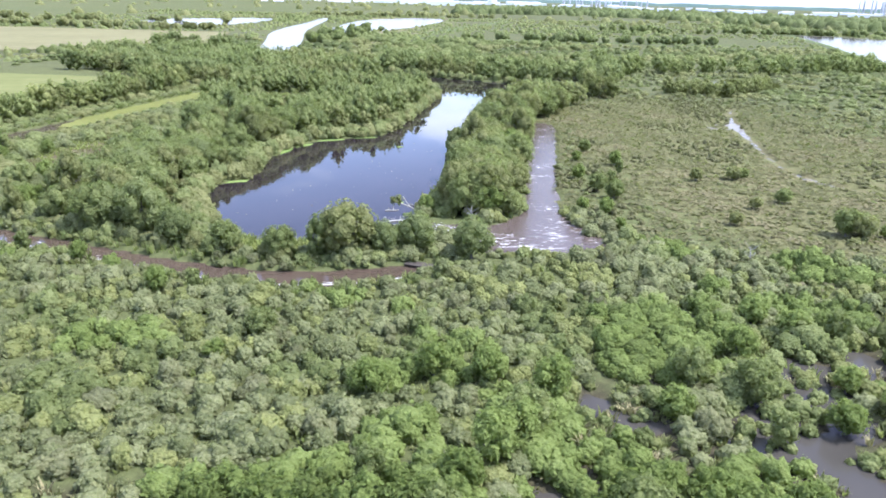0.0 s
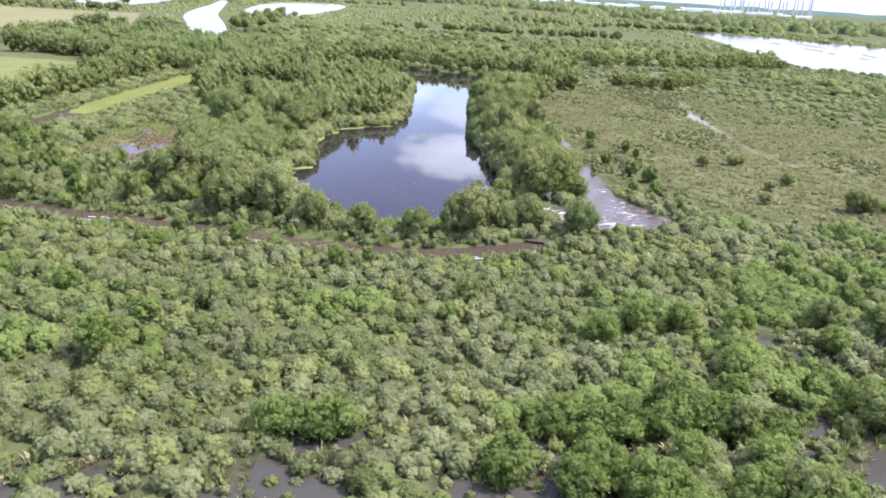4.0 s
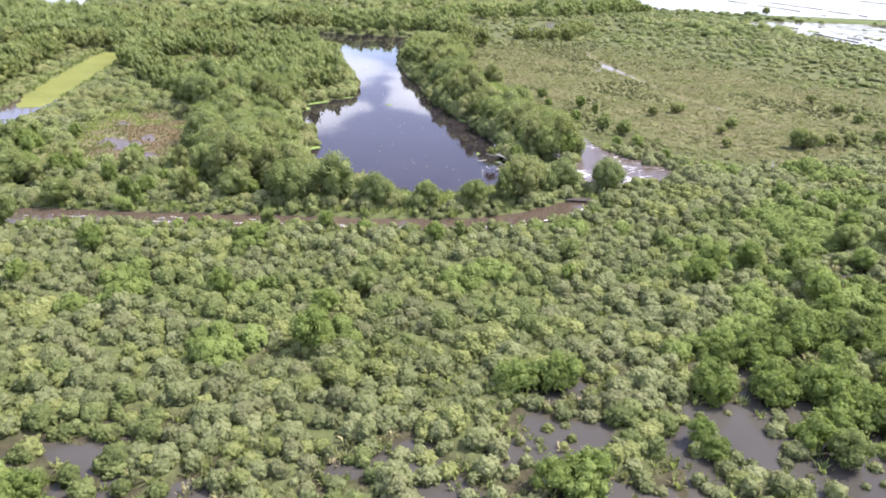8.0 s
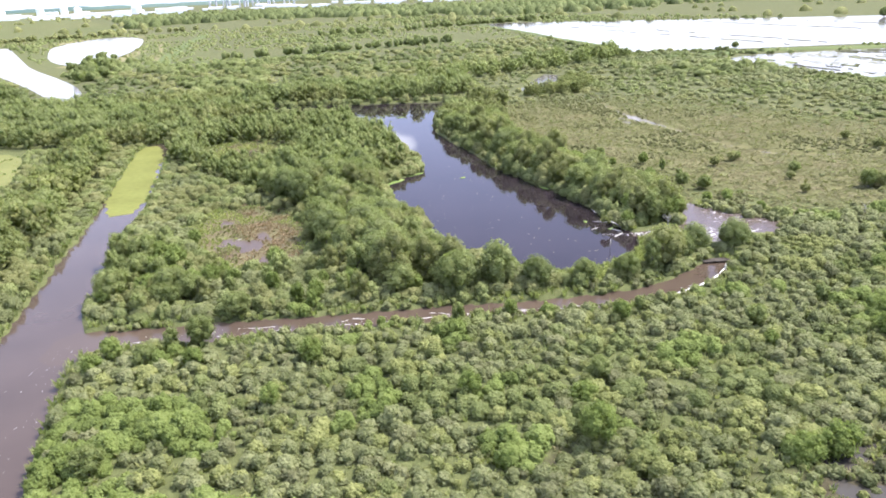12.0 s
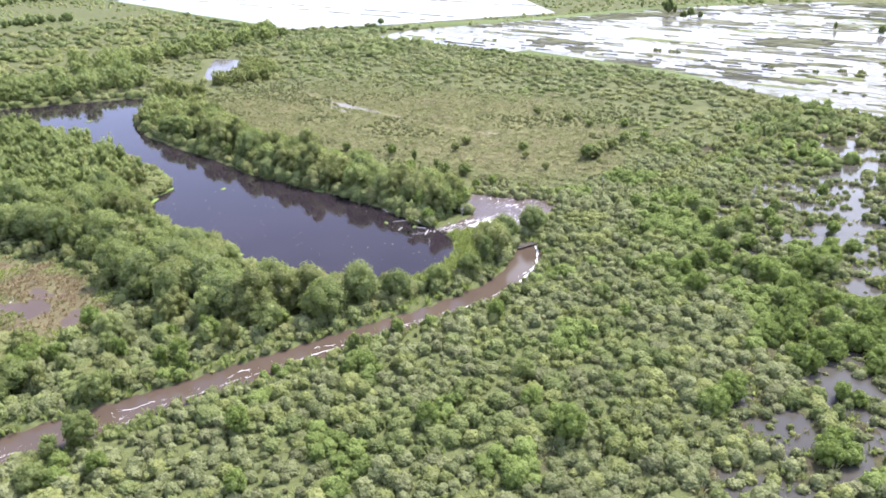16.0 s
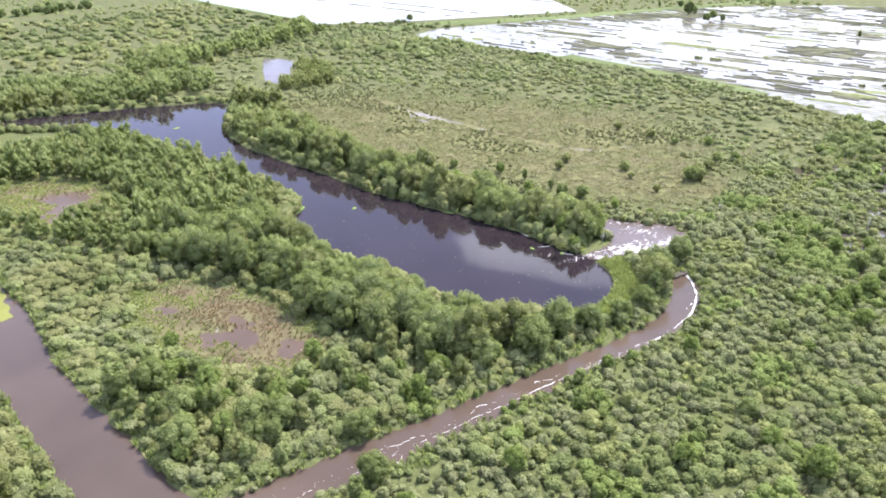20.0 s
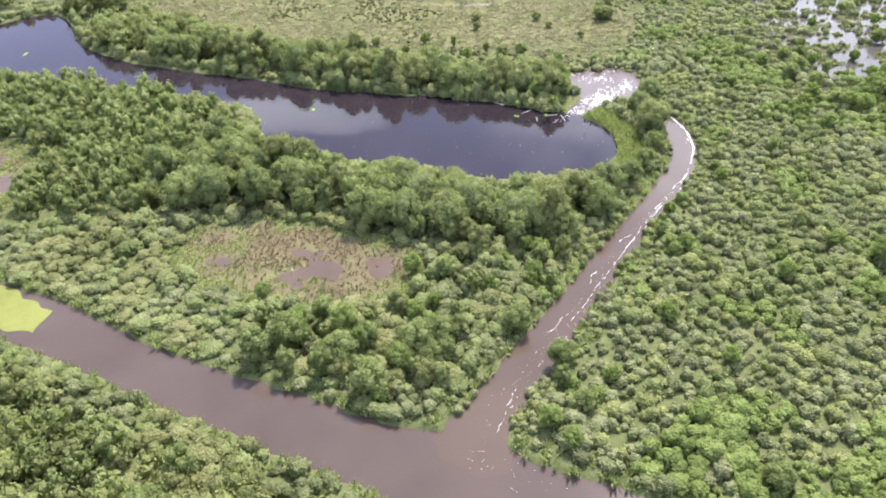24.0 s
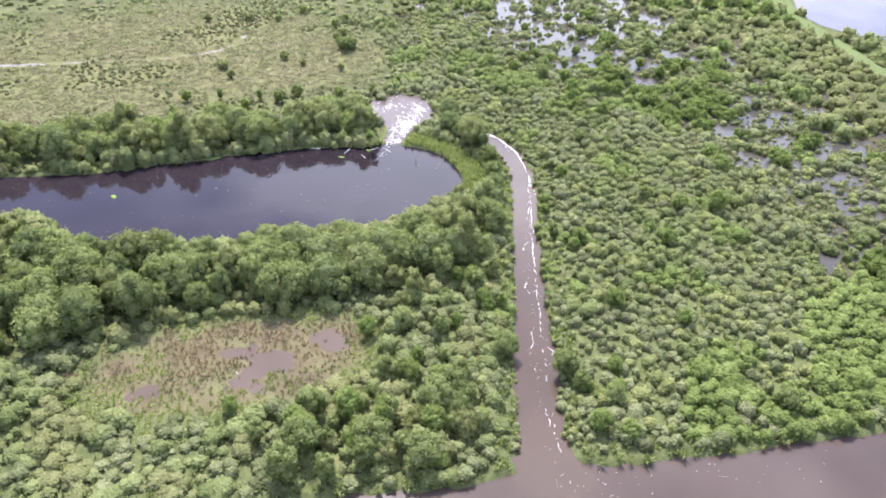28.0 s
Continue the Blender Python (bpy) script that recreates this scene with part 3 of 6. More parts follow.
tagged(sheet_mesh("mud_pool_water", grown(MUD_FLAT, 0.0), -0.004, POOL_WATER), "shallow brown pool on the mud flat", "pool", kind="structure")
tagged(sheet_mesh("mud_pool_water", grown(MUD_FLAT_N, 0.0), -0.004, POOL_WATER), "shallow brown pool in a woodland clearing", "pool", kind="structure")
tagged(sheet_mesh("lagoon_water", LAGOON, 0.25, FIELD_WATER), "small pale lagoon between the shrubs", "lagoon", kind="structure")
for poly, label in ((CANAL_FAR, "far wide pale canal"), (POND_FAR, "far pale pond beside the canal"), (FLAT_FAR, "far shallow pale water flat"),
                    (FIELD_A, "flooded white field beyond the scrub"), (FIELD_B, "flooded furrowed field with pale water"), (FIELD_C, "flooded pale field corner")):
    tagged(sheet_mesh("flood_water", poly, 0.38, FAR_WATER if "far" in label else FIELD_WATER), label, "water", kind="structure")
for poly, mat, label in ((TAN_PLOT, TAN_FIELD, "tan stubble field behind the trees"), (LIME_PLOT, LIME_FIELD, "yellow-green rough field beside the woods"), (GREEN_PLOT, LIME_FIELD, "light green grass patch between woods")):
    tagged(sheet_mesh("field", poly, 0.66, mat), label, "field", kind="structure")


# ---- plant shapes ----
def ico(sub):
    bm = bmesh.new()
    bmesh.ops.create_icosphere(bm, subdivisions=sub, radius=1.0)
    bm.verts.ensure_lookup_table()
    v = np.array([x.co[:] for x in bm.verts])
    f = np.array([[x.index for x in t.verts] for t in bm.faces])
    bm.free()
    return v, f


ICO1, ICO2 = ico(1), ico(2)
OCTA = (np.array([(1, 0, 0), (0, 1, 0), (-1, 0, 0), (0, -1, 0), (0, 0, 1), (0, 0, -1)], float), np.array([(0, 1, 4), (1, 2, 4), (2, 3, 4), (3, 0, 4), (1, 0, 5), (2, 1, 5), (3, 2, 5), (0, 3, 5)]))


def crown(seed, radius, height, base, lobes, lobe_r, leaves, leaf, low=0.0, core=0.86, upright=0.0, sub=1, mess=0.45, fringe=1.14, slim=0.55):
    """A crown of leafy clumps: inner clump bodies with many small bent leaf blades round them."""
    rng = np.random.default_rng(seed)
    mid = base + height * 0.5
    cs, rs = [], []
    for i in range(lobes):
        a = 2.399963 * i + rng.uniform(-0.5, 0.5)
        zf = low + (1 - low) * ((i + 0.5) / lobes) + rng.uniform(-0.08, 0.08)
        ring = math.sqrt(max(0.0, 1 - (2 * min(max(zf, 0.0), 1.0) - 1) ** 2)) * rng.uniform(0.72, 1.05)
        r = lobe_r * rng.uniform(0.75, 1.25)
        rad = max(radius - r * 0.8, 0.05)
        cs.append((rad * ring * math.cos(a), rad * ring * math.sin(a), mid + (height * 0.5 - r * 0.7) * (2 * zf - 1)))
        rs.append(r)
    cs, rs = np.array(cs), np.array(rs)
    V, F, n = [], [], 0
    iv, jf = (OCTA, ICO1, ICO2)[sub]
    for c, r in zip(cs, rs):
        q = iv * (core * r * rng.uniform(0.8, 1.12, (len(iv), 1)))
        q[:, 2] *= 1.0 + upright
        V.append(q + c)
        F.append(jf + n)
        n += len(iv)
    made, tries = 0, 0
    while made < leaves and tries < leaves * 6:
        tries += 1
        k = rng.integers(lobes)
        d = rng.normal(size=3)
        d[2] += 0.45
        d /= np.linalg.norm(d)
        p = cs[k] + d * rs[k] * rng.uniform(0.86, fringe) * np.array([1, 1, 1 + upright])
        if np.any(np.linalg.norm(cs - p, axis=1) < rs * 0.78) or p[2] < base - 0.1 * height:
            continue
        nrm = d + rng.normal(size=3) * mess + np.array([0, 0, 0.25])
        nrm /= np.linalg.norm(nrm)
        u = np.cross(nrm, rng.normal(size=3))
        u /= np.linalg.norm(u) + 1e-9
        w = np.cross(nrm, u)
        s = leaf * rng.uniform(0.65, 1.35)
        V.append(np.array([p - u * s, p - w * s * slim + nrm * s * 0.16, p + u * s - nrm * s * 0.25, p + w * s * slim + nrm * s * 0.16]))
        F.append(np.array([[n, n + 1, n + 2], [n, n + 2, n + 3]]))
        n += 4
        made += 1
    return np.vstack(V), np.vstack(F)


def tube(points, radii, sides=6):
    """A tapered limb through points."""
    V, F = [], []
    for i, (p, r) in enumerate(zip(points, radii)):
        p = np.array(p, float)
        t = np.array(points[min(i + 1, len(points) - 1)], float) - np.array(points[max(i - 1, 0)], float)
        t /= np.linalg.norm(t) + 1e-9
        u = np.cross(t, (0.31, 0.95, 0.05))
        u /= np.linalg.norm(u) + 1e-9
        w = np.cross(t, u)
        for k in range(sides):
            a = 2 * math.pi * k / sides
            V.append(p + r * (u * math.cos(a) + w * math.sin(a)))
    for i in range(len(points) - 1):
        for k in range(sides):
            a, b = i * sides + k, i * sides + (k + 1) % sides
            F += [(a, b, b + sides), (a, b + sides, a + sides)]
    top = len(points) - 1
    for k in range(1, sides - 1):
        F.append((top * sides, top * sides + k, top * sides + k + 1))
    return np.array(V), np.array(F)


def joined(pieces):
    V, F, n = [], [], 0
    for v, f in pieces:
        V.append(v)
        F.append(f + n)
        n += len(v)
    return np.vstack(V), np.vstack(F)


def trunk(seed, height, radius, spread, limbs=5):
    rng = np.random.default_rng(seed + 500)
    lean = rng.uniform(-0.12, 0.12, 2) * height
    pieces = [tube([(0, 0, -0.4), (lean[0] * 0.3, lean[1] * 0.3, height * 0.35), (lean[0], lean[1], height * 0.85)], [radius * 1.25, radius, radius * 0.3], 7)]
    for i in range(limbs):
        a = 2.4 * i + rng.uniform(-0.4, 0.4)
        z = height * rng.uniform(0.22, 0.55)
        k = z / height
        s = np.array([lean[0] * k, lean[1] * k, z])
        e = s + np.array([math.cos(a) * spread, math.sin(a) * spread, height * rng.uniform(0.2, 0.38)])
        m = 0.5 * (s + e) + np.array([0, 0, -0.06 * height])
        pieces.append(tube([s, m, e], [radius * 0.55, radius * 0.4, radius * 0.12], 5))
    return joined(pieces)


def merged(name, shapes, kind_of, x, y, z, size, tall, turn, tint, mat):
    """One mesh of many plants: shapes placed, turned and scaled."""
    V, F, T, n = [], [], [], 0
    for k, (sv, sf) in enumerate(shapes):
        pick = np.where(kind_of == k)[0]
        if not len(pick):
            continue
        c, s = np.cos(turn[pick])[:, None], np.sin(turn[pick])[:, None]
        px = (sv[None, :, 0] * c - sv[None, :, 1] * s) * size[pick][:, None] + x[pick][:, None]
        py = (sv[None, :, 0] * s + sv[None, :, 1] * c) * size[pick][:, None] + y[pick][:, None]
        pz = sv[None, :, 2] * (size * tall)[pick][:, None] + z[pick][:, None]
        V.append(np.stack([px, py, pz], -1).reshape(-1, 3))
        T.append(np.repeat(tint[pick], len(sv)))
        F.append((sf[None] + (np.arange(len(pick)) * len(sv))[:, None, None]).reshape(-1, 3) + n)
        n += len(pick) * len(sv)
    me = mesh_from(name, np.vstack(V), np.vstack(F), mat, np.concatenate(T))
    return me


def scatter(x0, x1, y0, y1, gap, seed, jitter=0.48):
    rng = np.random.default_rng(seed)
    gx, gy = np.meshgrid(np.arange(x0, x1, gap), np.arange(y0, y1, gap * 0.87))
    gx = gx + (np.arange(gx.shape[0])[:, None] % 2) * gap * 0.5
    gx = gx + rng.uniform(-jitter, jitter, gx.shape) * gap
    gy = gy + rng.uniform(-jitter, jitter, gy.shape) * gap
    return gx.ravel(), gy.ravel(), rng


def off_water(x, y, margin):
    d = np.minimum.reduce([signed(p, x, y) for p in (POND, CREEK, CANAL, NORTH_CHANNEL)])
    return d > margin


# woodland: where trees stand
WOODS = {
    "pond_west": smooth([(-33, 88), (-36, 84), (-48, 91), (-50, 112), (-44, 126), (-44, 148), (-52, 165), (-58, 205), (-52, 226), (-20, 244), (0, 236), (-2, 205), (-5, 180), (-11, 157), (-22, 152), (-29, 140), (-30, 116), (-34, 110), (-34, 98)], 1),
    "bank": smooth([(-34, 84), (-22, 78.3), (-12, 77.6), (-5, 79.5), (-1.5, 82), (-8, 84), (-18, 82), (-24, 84), (-30, 92)], 1),
    "strip": smooth([(3, 99), (5, 113), (6.5, 127), (7, 139), (8, 150), (11, 160), (14, 178), (17, 192), (24, 208), (34, 214), (40, 206), (30, 190), (24, 176), (20, 160), (16, 135), (12, 112), (10, 97), (6, 94)], 1),
    "canal_west": smooth([(-96, 110), (-92, 124), (-88, 140), (-84, 158), (-77, 192), (-66, 230), (-78, 234), (-84, 200), (-98, 160), (-122, 120), (-135, 90), (-140, 40), (-116, 40), (-104, 75)], 1),
    "north": smooth([(-95, 246), (-68, 232), (-48, 226), (-24, 246), (-16, 256), (-30, 282), (-36, 292), (-10, 280), (20, 266), (44, 252), (70, 262), (60, 282), (10, 300), (-60, 312), (-130, 330), (-140, 300)], 1),
    "canal_corner": smooth([(-70, 100), (-82, 106), (-80, 124), (-68, 130), (-66, 112)], 1),
}


def wooded(x, y):
    d = np.full(np.shape(x), 1e9)
    for p in WOODS.values():
        d = np.minimum(d, signed(p, x, y))
    return d


# bright green thickets in the scrub
MARSH_THICKETS = [
    (-3.5, 51, 3.5), (1.4, 52.5, 3.5), (-2, 44, 4), (6, 46, 5), (7, 42, 4), (6, 37, 4), (-3.5, 38, 4.5), (-10, 35, 3), (-11.5, 31.5, 3), (-14, 25, 3), (-7, 24, 4),
    (0, 36, 4), (0, 26, 5), (17, 54.5, 5), (33, 66, 5), (36, 64, 4), (10, 42, 4), (12.5, 39, 4), (-7, 39.5, 3), (24, 118, 5), (26, 108, 4), (22, 62, 5), (40, 74, 6),
    (57, -6, 7), (48, -20, 8), (37, -25, 6)]
CANAL_THICKETS = [
    (-77, 49, 9), (-83, 50, 9), (-72, 46, 6), (-86, 61, 7), (-87, 67, 5), (-85, 59, 5), (-78, 73, 5), (-84, 78, 4), (-88, 55, 4), (-75, 67, 4), (-42, 50.4, 2.4), (-62, 63.6, 2.6)]


def thicket(x, y):
    v = np.zeros(np.shape(x))
    for cx, cy, r in MARSH_THICKETS + CANAL_THICKETS:
        v = np.maximum(v, 1 - np.hypot(x - cx, y - cy) / r)
    return v


# ---- trees that can be told apart ----
TREE_KINDS = []
for i, (mat, rad, h, lob, lr, lv, lf, upr) in enumerate([
        (DARK_LEAF, 3.2, 5.2, 17, 1.25, 860, 0.215, 0.05), (DARK_LEAF, 2.7, 5.6, 16, 1.05, 760, 0.21, 0.25), (GREEN_LEAF, 3.0, 4.8, 17, 1.15, 820, 0.215, 0.0),
        (GREEN_LEAF, 1.75, 4.8, 13, 0.74, 560, 0.165, 0.4), (OLIVE_LEAF, 3.3, 5.0, 18, 1.2, 880, 0.21, 0.0), (OLIVE_LEAF, 2.4, 5.6, 14, 0.95, 640, 0.20, 0.25),
        (BRIGHT_LEAF, 2.4, 4.0, 14, 0.95, 640, 0.21, 0.0), (DARK_LEAF, 1.5, 4.5, 11, 0.66, 480, 0.165, 0.45), (YELLOW_LEAF, 3.1, 4.6, 20, 1.05, 860, 0.21, 0.0)]):
    base = 0.7
    cv, cf = crown(40 + i, rad, h, base, lob, lr, lv, lf, 0.02, 0.84, upr)
    tv, tf = trunk(i, base + h * 0.8, 0.16, rad * 0.55)
    TREE_KINDS.append((mesh_from("crown", cv, cf, mat, np.full(len(cv), 0.45)), mesh_from("trunk", tv, tf, BARK), (cv, cf)))
TREE_LABELS = ["dark green broad rounded marsh tree", "dark green upright marsh tree", "mid-green rounded leafy marsh tree", "slender mid-green marsh tree", "olive-green wide willow tree", "olive-green upright willow tree",
               "bright green young leafy tree", "narrow dark green marsh tree", "yellow-green broad leafy tree"]


def tree(kind, x, y, size, turn, where, z=None):
    top = new("tree")
    g = float(land_height(np.array([x]), np.array([y]))[0]) if z is None else z
    top.matrix_world = Matrix.LocRotScale((x, y, max(g, -0.2)), Euler((0, 0, turn)), (size, size, size * random.uniform(0.9, 1.12)))
    child("trunk", TREE_KINDS[kind][1], top)
    child("crown", TREE_KINDS[kind][0], top)
    return tagged(top, TREE_LABELS[kind] + " " + where, "tree", "trees by the water")


# single trees along the pond's banks: x, y, kind, size
for x, y, k, s in [(-9.5, 78.6, 4, 1.0), (-2.2, 80.6, 0, 0.78), (3.8, 78.6, 0, 0.78), (-16.5, 78.2, 2, 0.66), (-22.5, 79.5, 2, 0.62), (-28.5, 82.0, 0, 0.72), (-33, 85.0, 1, 0.95), (-37.5, 86.5, 0, 0.95),
                   (-12.6, 77.6, 7, 0.8), (-5.6, 79.2, 0, 0.6), (6.8, 97.5, 4, 1.1), (2.6, 97.6, 5, 1.0), (9.6, 96.5, 2, 0.7), (5.5, 103, 4, 1.05), (10.5, 103.5, 4, 0.9), (8.5, 109, 2, 1.0), (-1.0, 96.5, 6, 0.5)]:
    tree(k, x, y, s, random.uniform(0, 6.28), "on the pond bank")

placed = []
for key, gap, count in (("strip", 3.4, 60), ("pond_west", 3.0, 92), ("canal_corner", 3.6, 22), ("canal_west", 3.9, 46)):
    poly = WOODS[key]
    (x0, y0), (x1, y1) = poly.min(0), poly.max(0)
    x, y, rng = scatter(x0, x1, y0, y1, gap, len(key) * 7)
    ok = (signed(poly, x, y) < (1.2 if key == "strip" else -0.6)) & off_water(x, y, 1.0 if key == "strip" else 0.5) & (y < 232) & (signed(MUD_FLAT, x, y) > 2.5) & (signed(MUD_FLAT_N, x, y) > 1.5)
    if key == "pond_west":
        ok &= signed(POND, x, y) > 1.9
    if key.startswith("canal"):
        ok &= signed(CANAL, x, y) > 2.0
    x, y = x[ok], y[ok]
    shore = 0.74 + 0.26 * smoothstep(3.0, 9.0, signed(POND, x, y)) if key == "pond_west" else np.ones(len(x))
    near = np.argsort(np.hypot(x + 97, y - 95) if key == "canal_west" else y + 0.35 * np.abs(x + 40))
    for rank, i in enumerate(near):
        kinds = {"strip": (0, 2, 4, 6, 2, 5, 2), "pond_west": (3, 7, 3, 3, 7, 3, 2, 3, 5), "canal_corner": (6, 3, 6, 2), "canal_west": (8, 4, 6, 8, 5, 6, 8, 2)}[key]
        if key == "pond_west" and y[i] < 122 and x[i] > -46:
            kinds = (0, 2, 2, 3, 4, 0, 5, 2)
        k = kinds[int(rng.integers(len(kinds)))]
        s = rng.uniform(0.55, 1.15) * (0.72 if key == "canal_corner" else shore[i])
        if rank < count:
            tree(k, x[i], y[i], s, rng.uniform(0, 6.28), {"strip": "between pond and channel", "pond_west": "in pondside woods", "canal_corner": "above the canal bank", "canal_west": "in canalside woods"}[key])
        else:
            placed.append((k, x[i], y[i], s, rank < count + 50))


# ---- the rest of the woods ----
WOOD_SHAPES = [crown(80 + i, r, h, 0.2, lob, lr, lv, lf, 0.05, 0.78, up, 0) for i, (r, h, lob, lr, lv, lf, up) in enumerate(
    [(2.9, 5.4, 11, 1.15, 150, 0.34, 0.1), (2.2, 5.8, 10, 0.95, 140, 0.32, 0.3), (3.3, 4.8, 12, 1.15, 160, 0.34, 0.0)])]
WOOD_SLIM = [crown(84 + i, r, h, 0.2, lob, lr, lv, lf, 0.05, 0.88, up, 0) for i, (r, h, lob, lr, lv, lf, up) in enumerate(
    [(1.7, 4.9, 9, 0.8, 110, 0.25, 0.4), (1.5, 4.6, 8, 0.72, 100, 0.24, 0.45), (2.2, 4.8, 10, 0.9, 125, 0.27, 0.2)])]
MOUND = []
for i in range(4):
    r = np.random.default_rng(98 + i)
    v = [(2.6 * c * r.uniform(0.75, 1.25) * math.cos(6.283 * k / 5), 2.6 * c * r.uniform(0.75, 1.25) * math.sin(6.283 * k / 5), z * r.uniform(0.8, 1.2)) for c, z in ((1.0, -0.3), (0.85, 1.6), (0.4, 3.2)) for k in range(5)] + [(0, 0, 3.7)]
    f = [t for q in (0, 5) for k in range(5) for t in ((q + k, q + (k + 1) % 5, q + 5 + (k + 1) % 5), (q + k, q + 5 + (k + 1) % 5, q + 5 + k))] + [(10 + k, 10 + (k + 1) % 5, 15) for k in range(5)]
    MOUND.append((np.array(v), np.array(f)))
LOW_SHAPES = [crown(95 + i, 3.0, 4.8, -0.2, 4, 1.8, 14, 0.8, 0.1, 0.95) for i in range(3)]


def stand(name, x, y, rng, mat, label, size=(0.7, 1.15), shapes=None, z=None, tall=(0.85, 1.2), category="woods", grow=1.0, squat=1.0):
    n = len(x)
    if not n:
        return None
    shapes = shapes or WOOD_SHAPES
    z = land_height(x, y) if z is None else np.full(n, z)
    me = merged(name, shapes, rng.integers(0, len(shapes), n), x, y, np.maximum(z, -0.1), grow * rng.uniform(*size, n), squat * rng.uniform(*tall, n), rng.uniform(0, 6.28, n), rng.uniform(0, 1, n), mat)
    if category == "shrubs":
        me.polygons.foreach_set("use_smooth", np.ones(len(me.polygons), bool))
    return tagged(new(name, me), label, category, kind="stuff")


NECK = smooth([(-64, 93.5), (-80, 102), (-81, 118), (-72, 122), (-67, 112), (-57, 106.5), (-50, 107), (-46, 97), (-38, 87), (-46, 88.5)], 1)
x, y, rng = scatter(-84, -36, 84, 124, 3.3, 23)
ok = (signed(NECK, x, y) < 0) & off_water(x, y, 1.2) & (signed(MUD_FLAT, x, y) > 1.5) & (rng.uniform(0, 1, len(x)) < 0.62)
x, y = x[ok], y[ok]
tone = rng.integers(0, 3, len(x))
for k, mat, kinds, word in ((0, GREEN_LEAF, (2, 3), "mid-green"), (1, BRIGHT_LEAF, (6, 3), "bright green"), (2, OLIVE_LEAF, (4, 5), "olive-green")):
    stand("woodland", x[tone == k], y[tone == k], rng, mat, word + " young trees between canal and mud flat", (0.4, 0.68), [TREE_KINDS[q][2] for q in kinds])
rng = np.random.default_rng(11)
placed = np.array(placed)
for kinds, mat, word in (((0, 1, 7), DARK_LEAF, "dark green"), ((2, 3, 6), GREEN_LEAF, "mid-green"), ((4, 5), OLIVE_LEAF, "olive-green"), ((8,), YELLOW_LEAF, "yellow-green")):
    near = np.isin(placed[:, 0], kinds) & (placed[:, 4] > 0)
    stand("woodland", placed[near, 1], placed[near, 2], rng, mat, word + " leafy trees crowding beside pond and canal", shapes=[TREE_KINDS[k][2] for k in kinds])
    pick = np.isin(placed[:, 0], kinds) & (placed[:, 4] < 1)
    if pick.any():
        west = (placed[:, 1] > -62) & (placed[:, 1] < 0)
        stand("woodland", placed[pick & west, 1], placed[pick & west, 2], rng, mat, word + " slender woodland crowns beside the pond", shapes=WOOD_SLIM)
        stand("woodland", placed[pick & ~west, 1], placed[pick & ~west, 2], rng, mat, word + " woodland crowns beside the canal")
x, y, rng = scatter(-150, 80, 228, 340, 4.6, 21)
ok = (signed(WOODS["north"], x, y) < 0) & (signed(POND, x, y) > 1) & (signed(LIME_PLOT, x, y) > 2)
x, y = x[ok], y[ok]
half = field_noise(x, y, 20, 2, 5) > 0
stand("woodland", x[half], y[half], rng, DARK_LEAF, "dark green tree belt behind the pond", (0.8, 1.3))
stand("woodland", x[~half], y[~half], rng, OLIVE_LEAF, "olive-green tree belt behind the pond", (0.7, 1.2))


